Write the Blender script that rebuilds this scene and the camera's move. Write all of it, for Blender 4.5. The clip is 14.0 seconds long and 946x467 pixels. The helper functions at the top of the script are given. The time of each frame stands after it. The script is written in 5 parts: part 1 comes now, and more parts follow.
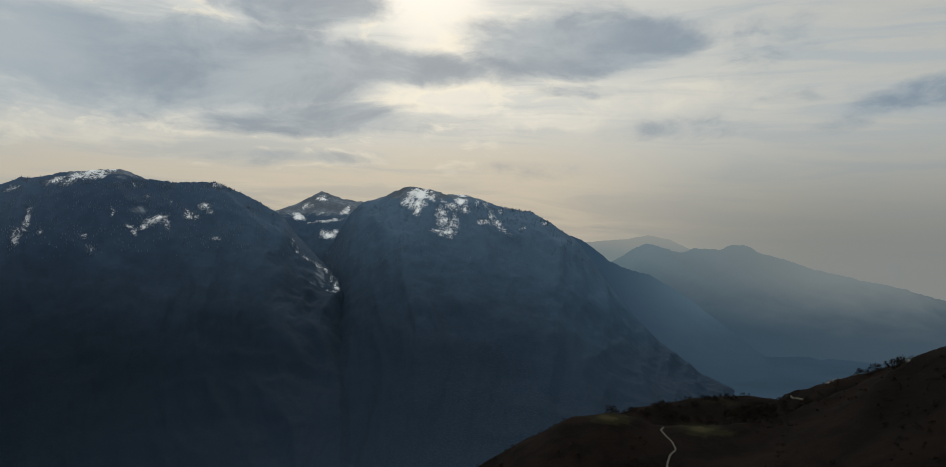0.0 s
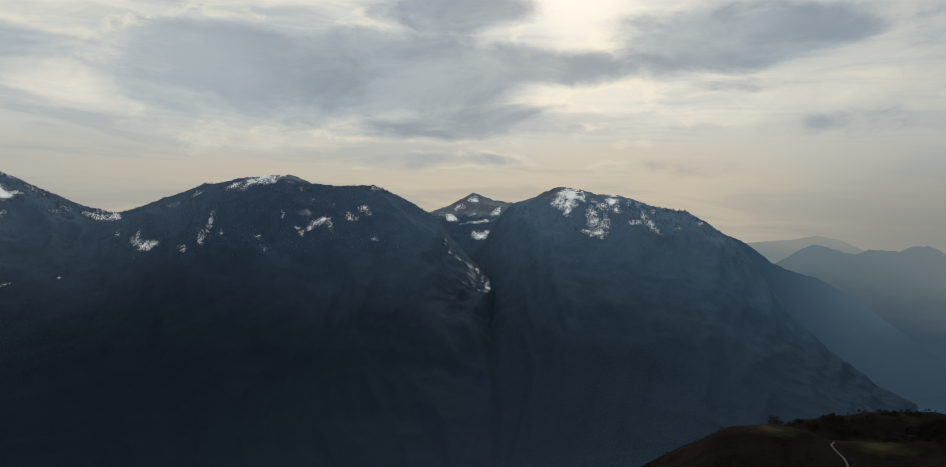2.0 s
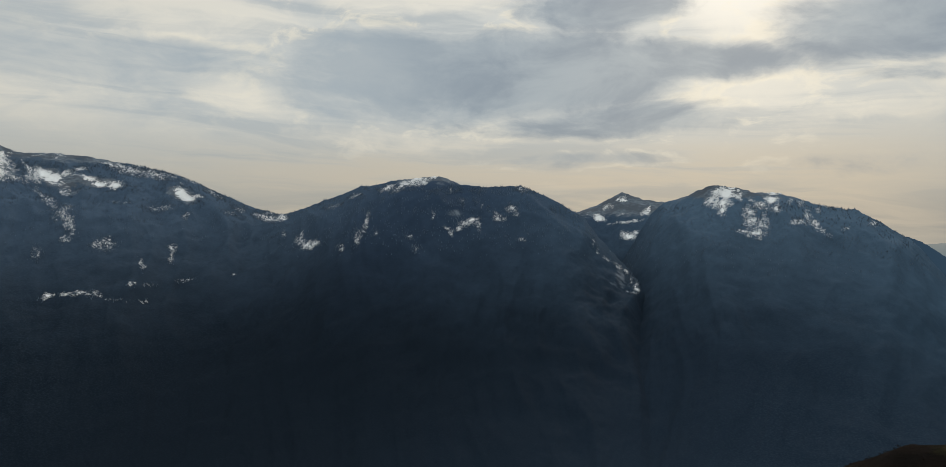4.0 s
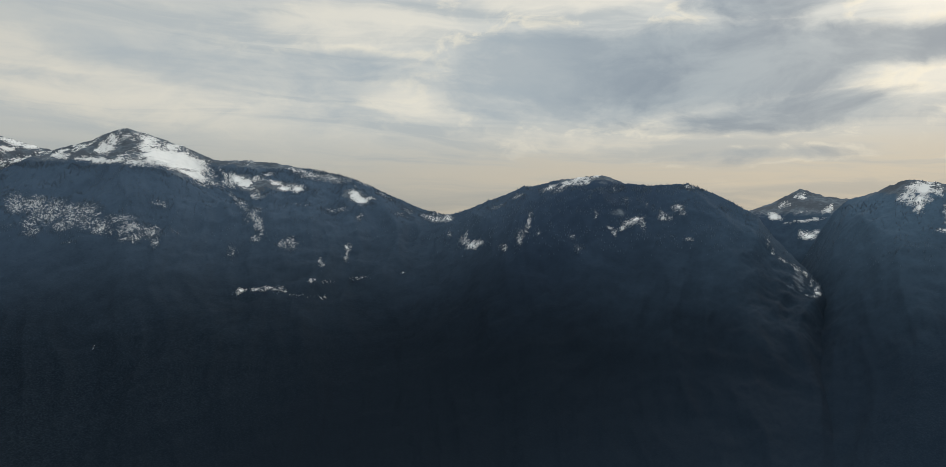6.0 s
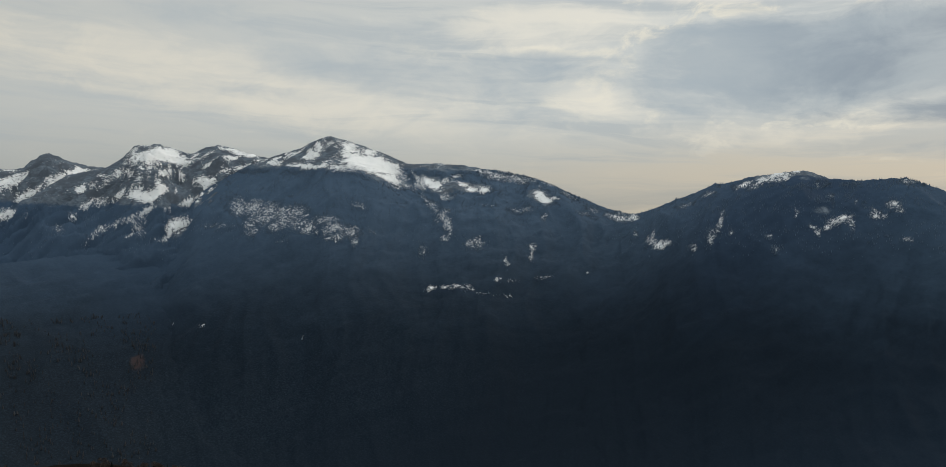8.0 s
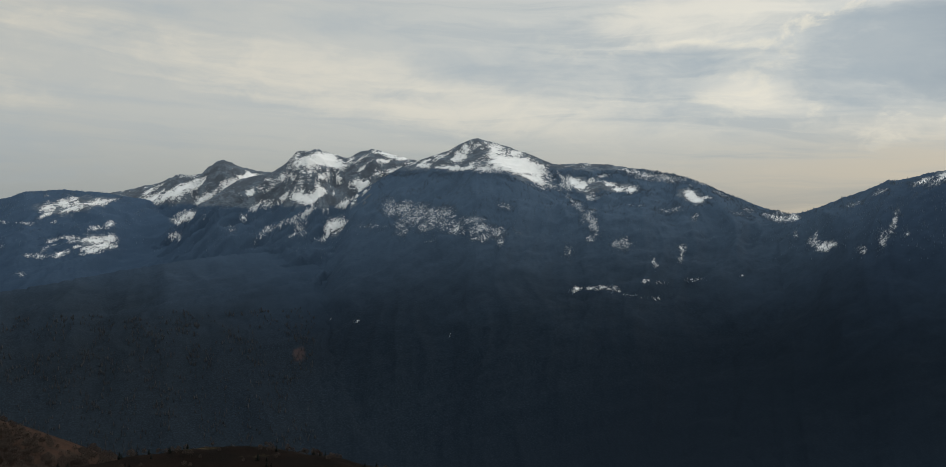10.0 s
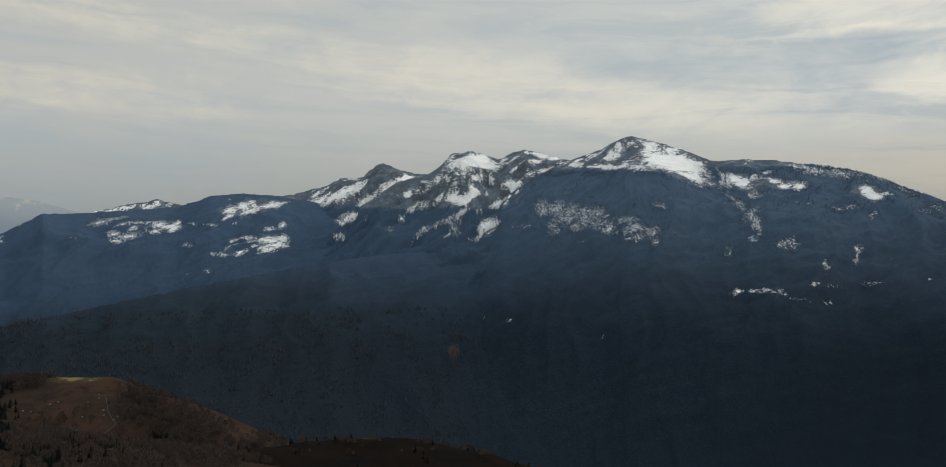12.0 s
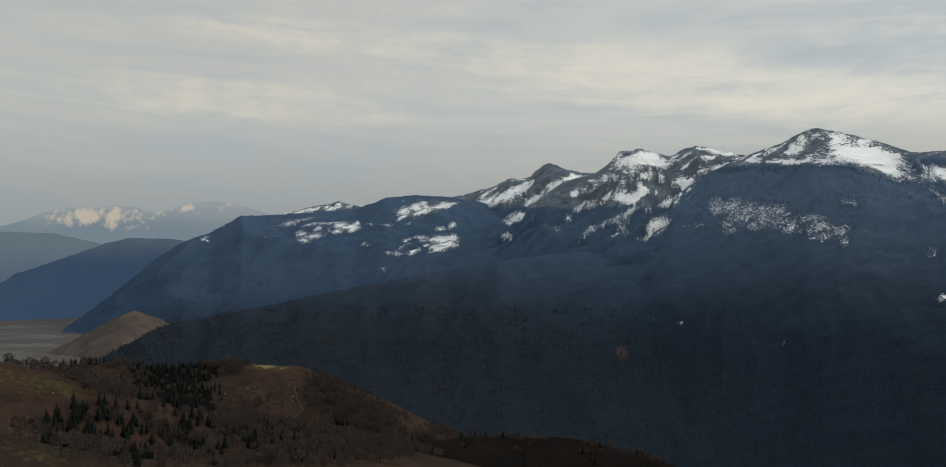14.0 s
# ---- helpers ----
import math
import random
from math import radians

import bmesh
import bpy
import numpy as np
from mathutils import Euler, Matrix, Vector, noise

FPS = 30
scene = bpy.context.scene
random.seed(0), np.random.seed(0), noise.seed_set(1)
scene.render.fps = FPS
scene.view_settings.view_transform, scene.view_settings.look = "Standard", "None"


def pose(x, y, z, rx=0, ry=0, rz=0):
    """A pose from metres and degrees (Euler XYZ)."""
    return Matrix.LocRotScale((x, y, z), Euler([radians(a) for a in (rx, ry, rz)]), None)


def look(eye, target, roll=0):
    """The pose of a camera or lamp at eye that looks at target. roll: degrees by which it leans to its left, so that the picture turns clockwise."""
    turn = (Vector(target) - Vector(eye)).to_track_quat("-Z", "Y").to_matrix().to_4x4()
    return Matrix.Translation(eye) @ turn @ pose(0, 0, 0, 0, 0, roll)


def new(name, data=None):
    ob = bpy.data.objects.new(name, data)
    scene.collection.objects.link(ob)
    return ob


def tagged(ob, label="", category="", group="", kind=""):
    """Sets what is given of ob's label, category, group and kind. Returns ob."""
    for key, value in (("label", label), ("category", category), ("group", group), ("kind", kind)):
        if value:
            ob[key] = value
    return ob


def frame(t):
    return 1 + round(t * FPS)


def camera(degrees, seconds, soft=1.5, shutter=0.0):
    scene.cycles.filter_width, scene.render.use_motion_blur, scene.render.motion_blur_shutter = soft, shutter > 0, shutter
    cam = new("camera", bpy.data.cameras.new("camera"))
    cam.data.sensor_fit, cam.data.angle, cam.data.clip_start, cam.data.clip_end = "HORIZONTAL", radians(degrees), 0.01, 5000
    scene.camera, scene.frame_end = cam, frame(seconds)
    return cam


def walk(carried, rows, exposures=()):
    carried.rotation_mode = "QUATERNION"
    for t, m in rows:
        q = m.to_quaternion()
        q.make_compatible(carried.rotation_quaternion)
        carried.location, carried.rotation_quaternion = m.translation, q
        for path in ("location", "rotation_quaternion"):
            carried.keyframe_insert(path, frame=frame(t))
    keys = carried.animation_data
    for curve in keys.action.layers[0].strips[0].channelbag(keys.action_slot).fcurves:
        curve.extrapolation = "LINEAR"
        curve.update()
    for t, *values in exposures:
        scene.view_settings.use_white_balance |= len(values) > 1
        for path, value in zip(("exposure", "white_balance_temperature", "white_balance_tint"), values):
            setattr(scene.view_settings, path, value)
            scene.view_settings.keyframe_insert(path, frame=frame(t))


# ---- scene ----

# the camera hovers in place and turns slowly to its left
cam = camera(64.54, 14.0, soft=0.7)
TURNS = [
    (0.0, 0.0, 0.0, -0.13), (0.5, 2.71, 0.01, -0.1), (1.0, 5.71, 0.02, -0.06), (1.5, 8.39, 0.02, -0.06),
    (2.0, 11.44, 0.03, -0.05), (2.5, 14.09, 0.05, -0.06), (3.0, 17.09, 0.05, -0.06), (5.5, 31.48, 0.02, -0.03),
    (6.0, 35.02, 0.02, 0.01), (6.5, 38.3, 0.02, 0.03), (7.0, 42.13, 0.0, 0.08), (7.5, 45.42, 0.0, 0.06),
    (8.0, 49.05, 0.01, 0.05), (8.5, 51.73, 0.01, 0.0), (11.0, 65.82, 0.05, -0.02), (11.5, 68.57, 0.04, 0.01),
    (12.0, 71.72, 0.04, 0.01), (12.5, 74.52, 0.03, 0.04), (13.0, 78.19, 0.03, 0.03), (13.5, 81.08, 0.03, 0.05),
    (14.0, 84.42, 0.02, 0.09)]
walk(cam, [(t, pose(0, 0, 0, 90 + pitch, roll, yaw)) for t, yaw, pitch, roll in TURNS],
     exposures=[(0.0, -0.05), (3.0, -0.08), (6.5, -0.02), (8.5, 0.0), (11.0, 0.0), (14.0, 0.03)])

# ---------------------------------------------------------------- node helpers


def lin(r, g, b):
    """Linear colour from 8-bit display values."""
    return tuple(((v / 255 + 0.055) / 1.055) ** 2.4 if v > 10 else v / 255 / 12.92 for v in (r, g, b)) + (1.0,)


class Net:
    """Short forms for shader nodes."""

    def __init__(self, tree):
        self.tree = tree
        tree.nodes.clear()

    def node(self, kind, **props):
        n = self.tree.nodes.new(kind)
        for key, value in props.items():
            setattr(n, key, value)
        return n

    def plug(self, socket, value):
        if hasattr(value, "is_output"):
            self.tree.links.new(value, socket)
        elif value is not None:
            socket.default_value = value

    def math(self, op, a, b=None, c=None, clamp=False):
        n = self.node("ShaderNodeMath", operation=op, use_clamp=clamp)
        for i, v in enumerate((a, b, c)):
            if v is not None:
                self.plug(n.inputs[i], v)
        return n.outputs[0]

    def step(self, v, lo, hi, a=0.0, b=1.0):
        n = self.node("ShaderNodeMapRange", interpolation_type="SMOOTHSTEP")
        for key, val in zip(range(5), (v, lo, hi, a, b)):
            self.plug(n.inputs[key], val)
        return n.outputs[0]

    def mix(self, f, a, b):
        n = self.node("ShaderNodeMix", data_type="RGBA")
        self.plug(n.inputs[0], f)
        self.plug(n.inputs[6], a)
        self.plug(n.inputs[7], b)
        return n.outputs[2]

    def vec(self, x, y, z=0.0):
        n = self.node("ShaderNodeCombineXYZ")
        for i, v in enumerate((x, y, z)):
            self.plug(n.inputs[i], v)
        return n.outputs[0]

    def noise(self, vector, scale, detail=4.0, rough=0.55, distort=0.0):
        n = self.node("ShaderNodeTexNoise")
        self.plug(n.inputs["Vector"], vector)
        n.inputs["Scale"].default_value = scale
        n.inputs["Detail"].default_value = detail
        n.inputs["Roughness"].default_value = rough
        n.inputs["Distortion"].default_value = distort
        return n.outputs["Fac"]

    def attr(self, name):
        return self.node("ShaderNodeAttribute", attribute_name=name).outputs["Fac"]


# ---------------------------------------------------------------- sky and sun
SUN_BEARING, SUN_RISE = 3.5, 24.0
world = bpy.data.worlds.new("sky")
scene.world = world
world.use_nodes = True
k = Net(world.node_tree)
sky = k.node("ShaderNodeTexSky", sky_type="NISHITA", sun_disc=False, sun_elevation=radians(SUN_RISE),
             sun_rotation=radians(-SUN_BEARING), air_density=1.4, dust_density=2.5)
place = k.node("ShaderNodeTexCoord").outputs["Generated"]
axis = k.node("ShaderNodeSeparateXYZ")
k.plug(axis.inputs[0], place)
az0 = k.math("MULTIPLY", k.math("ARCTAN2", k.math("MULTIPLY", axis.outputs[0], -1), axis.outputs[1]), 57.2958)
el0 = k.math("MULTIPLY", k.math("ARCSINE", axis.outputs[2]), 57.2958)
# cloud texture at three sizes, drawn out along the horizon
drift = k.vec(k.math("MULTIPLY", az0, 0.055), k.math("MULTIPLY", el0, 0.13), 3.7)
w1 = k.math("SUBTRACT", k.noise(drift, 1.0, 5, 0.55), 0.5)
w2 = k.math("SUBTRACT", k.noise(k.vec(k.math("MULTIPLY", az0, 0.06), k.math("MULTIPLY", el0, 0.16), 7.3), 1.0, 5, 0.55), 0.5)
az = k.math("MULTIPLY_ADD", w1, 6.5, az0)
el = k.math("MULTIPLY_ADD", w2, 2.4, el0)
billow = k.noise(k.vec(k.math("MULTIPLY", az, 0.13), k.math("MULTIPLY", el, 0.30), 11.0), 1.0, 10, 0.60, 0.35)
crisp = k.noise(k.vec(k.math("MULTIPLY", az, 0.30), k.math("MULTIPLY", el, 0.62), 4.4), 1.0, 10, 0.62, 0.5)
streak = k.noise(k.vec(k.math("MULTIPLY", az, 0.05), k.math("MULTIPLY_ADD", az, -0.03, k.math("MULTIPLY", el, 0.62)), 5.9), 1.0, 8, 0.58, 0.6)


def mass(a, e, ha, he, lean, strength):
    """A cloud bank or a lit gap: bearing, rise, half width, half height, lean, thickness."""
    da = k.math("SUBTRACT", az, a)
    de = k.math("SUBTRACT", k.math("SUBTRACT", el, e), k.math("MULTIPLY", da, lean))
    d = k.math("SQRT", k.math("ADD", k.math("POWER", k.math("DIVIDE", da, ha), 2.0), k.math("POWER", k.math("DIVIDE", de, he), 2.0)))
    return k.step(d, 1.35, 0.35, 0.0, strength)


def masses(banks):
    total = 0.0
    for bank in banks:
        total = k.math("MAXIMUM", total, mass(*bank))
    return total


grey = masses([(18, 12.2, 14, 3.3, 0, 1.2), (5.5, 12.2, 7, 1.7, 0, 0.9), (13, 16.6, 8, 2.2, 0, 0.95), (12, 8.5, 11, 1.7, 0, 0.85), (26, 9.6, 9, 1.5, 0, 0.85), (32, 10.4, 9, 2.4, 0.08, 0.65),
               (27, 12.4, 11, 2.9, 0, 1.0), (15, 5.5, 7, 0.8, 0, 0.65), (-8.5, 14.0, 10, 2.7, 0, 1.05), (-9, 10.6, 5, 0.8, 0, 0.45)])
grey = k.math("MAXIMUM", grey, masses([(-25, 12, 10, 3.5, 0, 0.4), (-30, 8.5, 6, 1.3, -0.25, 0.6), (-15, 7.3, 8, 1.2, 0, 0.4), (-4, 4.6, 9, 1.0, 0, 0.4), (44, 12.4, 6, 1.7, 0.1, 0.6),
                                       (47, 8.4, 6, 1.6, 0, 0.5), (54, 12.0, 15, 2.2, 0.1, 0.6), (73, 16, 12, 1.8, 0, 0.45), (85, 12.4, 6, 1.2, 0, 0.45), (97, 5.5, 16, 3, 0, 0.5)]))
lit = masses([(3, 16.8, 5.5, 4.5, 0, 1.0), (3, 10, 6, 2.3, 0, 0.8), (-4, 8.4, 7, 1.0, 0, 0.65), (29, 7.2, 11, 1.1, 0.04, 0.75), (28, 17.2, 8, 1.5, 0, 1.0), (43, 15.2, 9, 1.9, 0, 0.95), (39.5, 9.6, 4.5, 1.4, 0.1, 1.0),
              (66, 10.6, 24, 2.8, 0.13, 0.75), (-16, 10, 9, 1.6, 0, 0.5), (101, 9.5, 16, 1.8, 0.02, 0.5), (97, 14.5, 14, 1.5, 0.04, 0.5)])
body = k.math("ADD", grey, k.math("MULTIPLY", k.math("SUBTRACT", billow, 0.5), 1.6))
body = k.math("ADD", body, k.math("MULTIPLY", k.math("SUBTRACT", crisp, 0.5), 0.6))
cover = k.math("MULTIPLY", k.step(body, 0.16, 0.92), k.step(az0, 62.0, 38.0, 0.5, 0.95))
# the veil: brightest before the hidden sun, peach low down, grey elsewhere
side = k.math("SUBTRACT", az0, 7.0)
spread = k.step(side, -10.0, 10.0, 44.0, 112.0)
gd = k.math("SQRT", k.math("ADD", k.math("POWER", k.math("DIVIDE", side, spread), 2.0),
                           k.math("POWER", k.math("DIVIDE", k.math("SUBTRACT", el0, 15.0), 26.0), 2.0)))
glow = k.step(gd, 1.0, 0.0)
veil = k.mix(glow, lin(186, 188, 184), lin(208, 212, 210))
veil = k.mix(k.math("MULTIPLY", k.step(streak, 0.56, 0.36, 0.0, 0.6), k.step(az0, 75.0, 45.0, 0.6, 1.0)), veil, lin(168, 179, 186))
warm = k.math("ADD", lit, k.math("MULTIPLY", k.math("SUBTRACT", crisp, 0.5), 1.3))
warm = k.math("ADD", warm, k.math("MULTIPLY", k.math("SUBTRACT", streak, 0.5), 1.1))
cream = k.mix(glow, lin(214, 208, 193), lin(231, 229, 219))
veil = k.mix(k.step(warm, 0.05, 1.1, 0.0, 0.95), veil, cream)
hot = k.math("SQRT", k.math("ADD", k.math("POWER", k.math("DIVIDE", k.math("SUBTRACT", az, 3.0), 9.0), 2.0),
                            k.math("POWER", k.math("DIVIDE", k.math("SUBTRACT", el, 19.0), 7.0), 2.0)))
veil = k.mix(k.step(hot, 1.0, 0.1), veil, lin(250, 247, 238))
# towards the horizon: peach under the sun, brown-grey mist to the right of it, blue-grey far to the left
peach = k.math("MULTIPLY", k.step(el0, 9.0, 3.5), k.math("MULTIPLY", k.step(az0, -18.0, -2.0), k.step(az0, 62.0, 24.0)))
low = k.step(el0, 10.0, -1.0)
murk = k.mix(k.step(az0, 60.0, 100.0), k.mix(k.step(az0, -6.0, -27.0), lin(150, 150, 143), lin(122, 127, 126)), lin(140, 149, 153))
veil = k.mix(k.math("MULTIPLY", low, 0.85), veil, murk)
veil = k.mix(k.math("MULTIPLY", peach, k.step(streak, 0.38, 0.62, 0.2, 0.75)), veil, lin(200, 190, 172))
# thin lit rims where the banks fray before the sun
rim = k.math("MULTIPLY", k.math("MULTIPLY", k.step(body, 0.05, 0.30), k.step(body, 0.62, 0.32)), k.math("MULTIPLY", k.step(glow, 0.5, 0.9), k.step(crisp, 0.44, 0.62)))
veil = k.mix(k.math("MULTIPLY", rim, 0.55), veil, lin(250, 241, 218))
dark = k.mix(k.step(billow, 0.35, 0.68), k.mix(k.step(az0, 34.0, 20.0), lin(172, 182, 188), lin(158, 172, 182)), k.mix(k.step(az0, 34.0, 20.0), lin(164, 177, 186), lin(126, 144, 161)))
dark = k.mix(k.math("MULTIPLY", low, 0.7), dark, k.mix(0.5, murk, dark))
clouds = k.mix(cover, veil, dark)
blue = k.node("ShaderNodeBackground")
k.plug(blue.inputs[0], sky.outputs[0])
blue.inputs[1].default_value = 0.06
white = k.node("ShaderNodeBackground")
k.plug(white.inputs[0], clouds)
k.plug(white.inputs[1], k.step(el0, 17.0, 60.0, 1.0, 2.3))
both = k.node("ShaderNodeMixShader")
both.inputs[0].default_value = 0.94
k.plug(both.inputs[1], blue.outputs[0])
k.plug(both.inputs[2], white.outputs[0])
k.plug(k.node("ShaderNodeOutputWorld").inputs[0], both.outputs[0])


def bearing(a, e, r):
    """A place from its bearing to the left of ahead, its rise, and its level distance."""
    return Vector((-r * math.sin(radians(a)), r * math.cos(radians(a)), r * math.tan(radians(e))))


sun = new("sun", bpy.data.lights.new("sun", "SUN"))
sun.data.energy, sun.data.angle, sun.data.color = 1.15, radians(12), (1.0, 0.89, 0.76)
sun.matrix_world = look(bearing(SUN_BEARING, SUN_RISE, 100), (0, 0, 0))

# ---------------------------------------------------------------- materials


def surface(name, build, rough=1.0, gloss=0.02):
    m = bpy.data.materials.new(name)
    m.use_nodes = True
    n = Net(m.node_tree)
    b = n.node("ShaderNodeBsdfPrincipled")
    b.inputs["Roughness"].default_value = rough
    b.inputs["Specular IOR Level"].default_value = gloss
    pos = n.node("ShaderNodeTexCoord").outputs["Object"]
    colour, height, depth = build(n, pos)
    n.plug(b.inputs["Base Color"], colour)
    if height is not None:
        bump = n.node("ShaderNodeBump")
        bump.inputs["Distance"].default_value = depth
        bump.inputs["Strength"].default_value = 0.8
        n.plug(bump.inputs["Height"], height)
        n.plug(b.inputs["Normal"], bump.outputs[0])
    n.plug(n.node("ShaderNodeOutputMaterial").inputs[0], b.outputs[0])
    return m


def slope_look(n, pos):
    """Firs low down, leafless beech above, turf and stone on top, old snow where the snow attribute says.
    Blue haze is painted into the wood colours: stronger with height, to the east and to the west, weakest in the
    middle."""
    place = n.node("ShaderNodeSeparateXYZ")
    n.plug(place.inputs[0], pos)
    stretched = n.node("ShaderNodeMapping")
    n.plug(stretched.inputs[0], pos)
    stretched.inputs["Scale"].default_value = (1, 1, 2.6)
    big = n.noise(pos, 0.004, 5, 0.6)
    mid = n.noise(pos, 0.016, 5, 0.65)
    fine = n.noise(stretched.outputs[0], 0.06, 5, 0.7)
    speck = n.noise(stretched.outputs[0], 0.075, 6, 0.7)
    grain = n.noise(pos, 0.22, 3, 0.7)
    zone = n.math("ADD", n.math("MULTIPLY", place.outputs[2], 0.0022), n.math("MULTIPLY", n.math("SUBTRACT", big, 0.5), 0.3))
    zone = n.math("ADD", zone, n.math("MULTIPLY", n.math("SUBTRACT", mid, 0.5), 0.2))
    east = n.math("ADD", place.outputs[0], n.math("MULTIPLY", n.math("SUBTRACT", big, 0.5), 320.0))
    # low woods: paler blue towards both ends, where haze is painted in
    firs = n.mix(n.step(east, -1100, 100), CONIFER, HAZE_MID_LOW)
    firs = n.mix(n.math("MULTIPLY", n.step(east, -50, 850), n.step(place.outputs[2], -460, -220, 0.1, 1.0)), firs, HAZE_EAST_LOW)
    firs = n.mix(n.step(east, -2000, -3200), firs, HAZE_WEST_LOW)
    firs = n.mix(n.step(n.math("ADD", place.outputs[1], n.math("MULTIPLY", n.math("SUBTRACT", big, 0.5), 900.0)), 900, 100, 0.0, 0.9), firs, n.mix(n.step(east, -2600, -3200), SCRUB, HAZE_WEST_LOW))
    # a belt of darker, less hazed wood colour around x = -800
    dim_belt = n.step(n.math("ABSOLUTE", n.math("ADD", east, 800.0)), 950, 350)
    c = n.mix(n.step(zone, -0.76, 0.50), firs, n.mix(n.step(east, -1300, -100), n.mix(n.step(east, -2900, -3700), n.mix(dim_belt, HAZED_BEECH, DIM_WOOD), HAZE_WEST_HIGH), HAZE_EAST_HIGH))
    c = n.mix(n.math("MULTIPLY", n.step(grain, 0.4, 0.75, 0.0, 0.35), n.math("MULTIPLY_ADD", dim_belt, -0.75, 1.0)), c, n.mix(0.45, c, TWIG))
    c = n.mix(n.step(fine, 0.5, 0.3, 0.0, 0.22), c, firs)
    r = n.mix(n.step(fine, 0.38, 0.62), STONE, CRAG)
    t = n.mix(n.step(mid, 0.4, 0.62), TURF, r)
    bare = n.math("ADD", n.attr("bare"), n.math("MULTIPLY", n.math("SUBTRACT", mid, 0.5), 1.2))
    c = n.mix(n.step(bare, 0.4, 0.65), c, t)
    tall = n.node("ShaderNodeMapping")
    n.plug(tall.inputs[0], pos)
    tall.inputs["Scale"].default_value = (1, 1, 0.42)
    tongue = n.noise(tall.outputs[0], 0.12, 4, 0.7)
    fine = n.math("ADD", n.math("MULTIPLY", speck, n.attr("bare")), n.math("MULTIPLY", tongue, n.math("SUBTRACT", 1.0, n.attr("bare"))))
    bare_attr, snow_attr = n.attr("bare"), n.attr("snow")
    ragged = n.math("ADD", n.math("MULTIPLY", n.math("SUBTRACT", mid, 0.5), 0.4), n.math("MULTIPLY", n.math("SUBTRACT", fine, 0.5), n.math("MULTIPLY_ADD", bare_attr, -0.8, 3.0)))
    ragged = n.math("ADD", ragged, n.math("MULTIPLY", n.math("SUBTRACT", grain, 0.5), 1.1))
    cover = n.math("ADD", n.math("MULTIPLY", snow_attr, 0.9), n.math("MULTIPLY", ragged, n.step(snow_attr, 0.02, 0.3)))
    # open snow ends sharply; under leafless trees it shows softly and only in part
    open_snow = n.math("MAXIMUM", n.step(snow_attr, 0.62, 0.9), bare_attr)
    under = n.math("MULTIPLY", n.step(cover, 0.20, 0.75), 0.56)
    s = n.math("ADD", n.math("MULTIPLY", n.step(cover, 0.345, 0.40), open_snow), n.math("MULTIPLY", under, n.math("SUBTRACT", 1.0, open_snow)))
    c = n.mix(n.step(n.attr("earth"), 0.3, 0.8, 0.0, 0.55), c, EARTH)
    c = n.mix(s, c, (0.80, 0.815, 0.83, 1))
    h = n.math("MULTIPLY", n.math("ADD", fine, n.math("MULTIPLY", grain, 0.2)), n.math("MULTIPLY_ADD", n.attr("bare"), 0.6, 0.4))
    h = n.math("MULTIPLY", h, n.math("SUBTRACT", 1.0, n.math("MULTIPLY", s, 0.7)))
    return c, h, 4.5


# wood colours with blue haze mixed in, palest at the ends of the range
HAZED_BEECH, TWIG, CONIFER = (0.060, 0.095, 0.146, 1), (0.076, 0.112, 0.160, 1), (0.0075, 0.0126, 0.0200, 1)
HAZE_EAST_HIGH, HAZE_WEST_LOW, HAZE_MID_LOW = (0.081, 0.134, 0.200, 1), (0.026, 0.047, 0.083, 1), (0.0136, 0.0243, 0.0405, 1)
HAZE_WEST_HIGH, HAZE_EAST_LOW, EARTH = (0.050, 0.084, 0.138, 1), (0.049, 0.092, 0.143, 1), (0.058, 0.038, 0.036, 1)
SCRUB, DIM_WOOD = (0.0106, 0.0155, 0.0215, 1), (0.0336, 0.0574, 0.0994, 1)
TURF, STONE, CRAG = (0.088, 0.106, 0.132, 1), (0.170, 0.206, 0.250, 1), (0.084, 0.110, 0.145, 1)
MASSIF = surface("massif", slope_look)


def plain_look(a, b, scale, depth=3.0):
    def build(n, pos):
        big, fine = n.noise(pos, scale, 5, 0.6), n.noise(pos, scale * 9, 4, 0.65)
        c = n.mix(n.step(big, 0.38, 0.62), a, b)
        c = n.mix(n.step(fine, 0.3, 0.75, 0.0, 0.6), c, tuple(v * 0.6 for v in a[:3]) + (1,))
        return c, fine, depth
    return build


VALLEY = surface("valley", plain_look((0.0056, 0.0084, 0.0126, 1), (0.0042, 0.0063, 0.0091, 1), 0.006, 8.0))


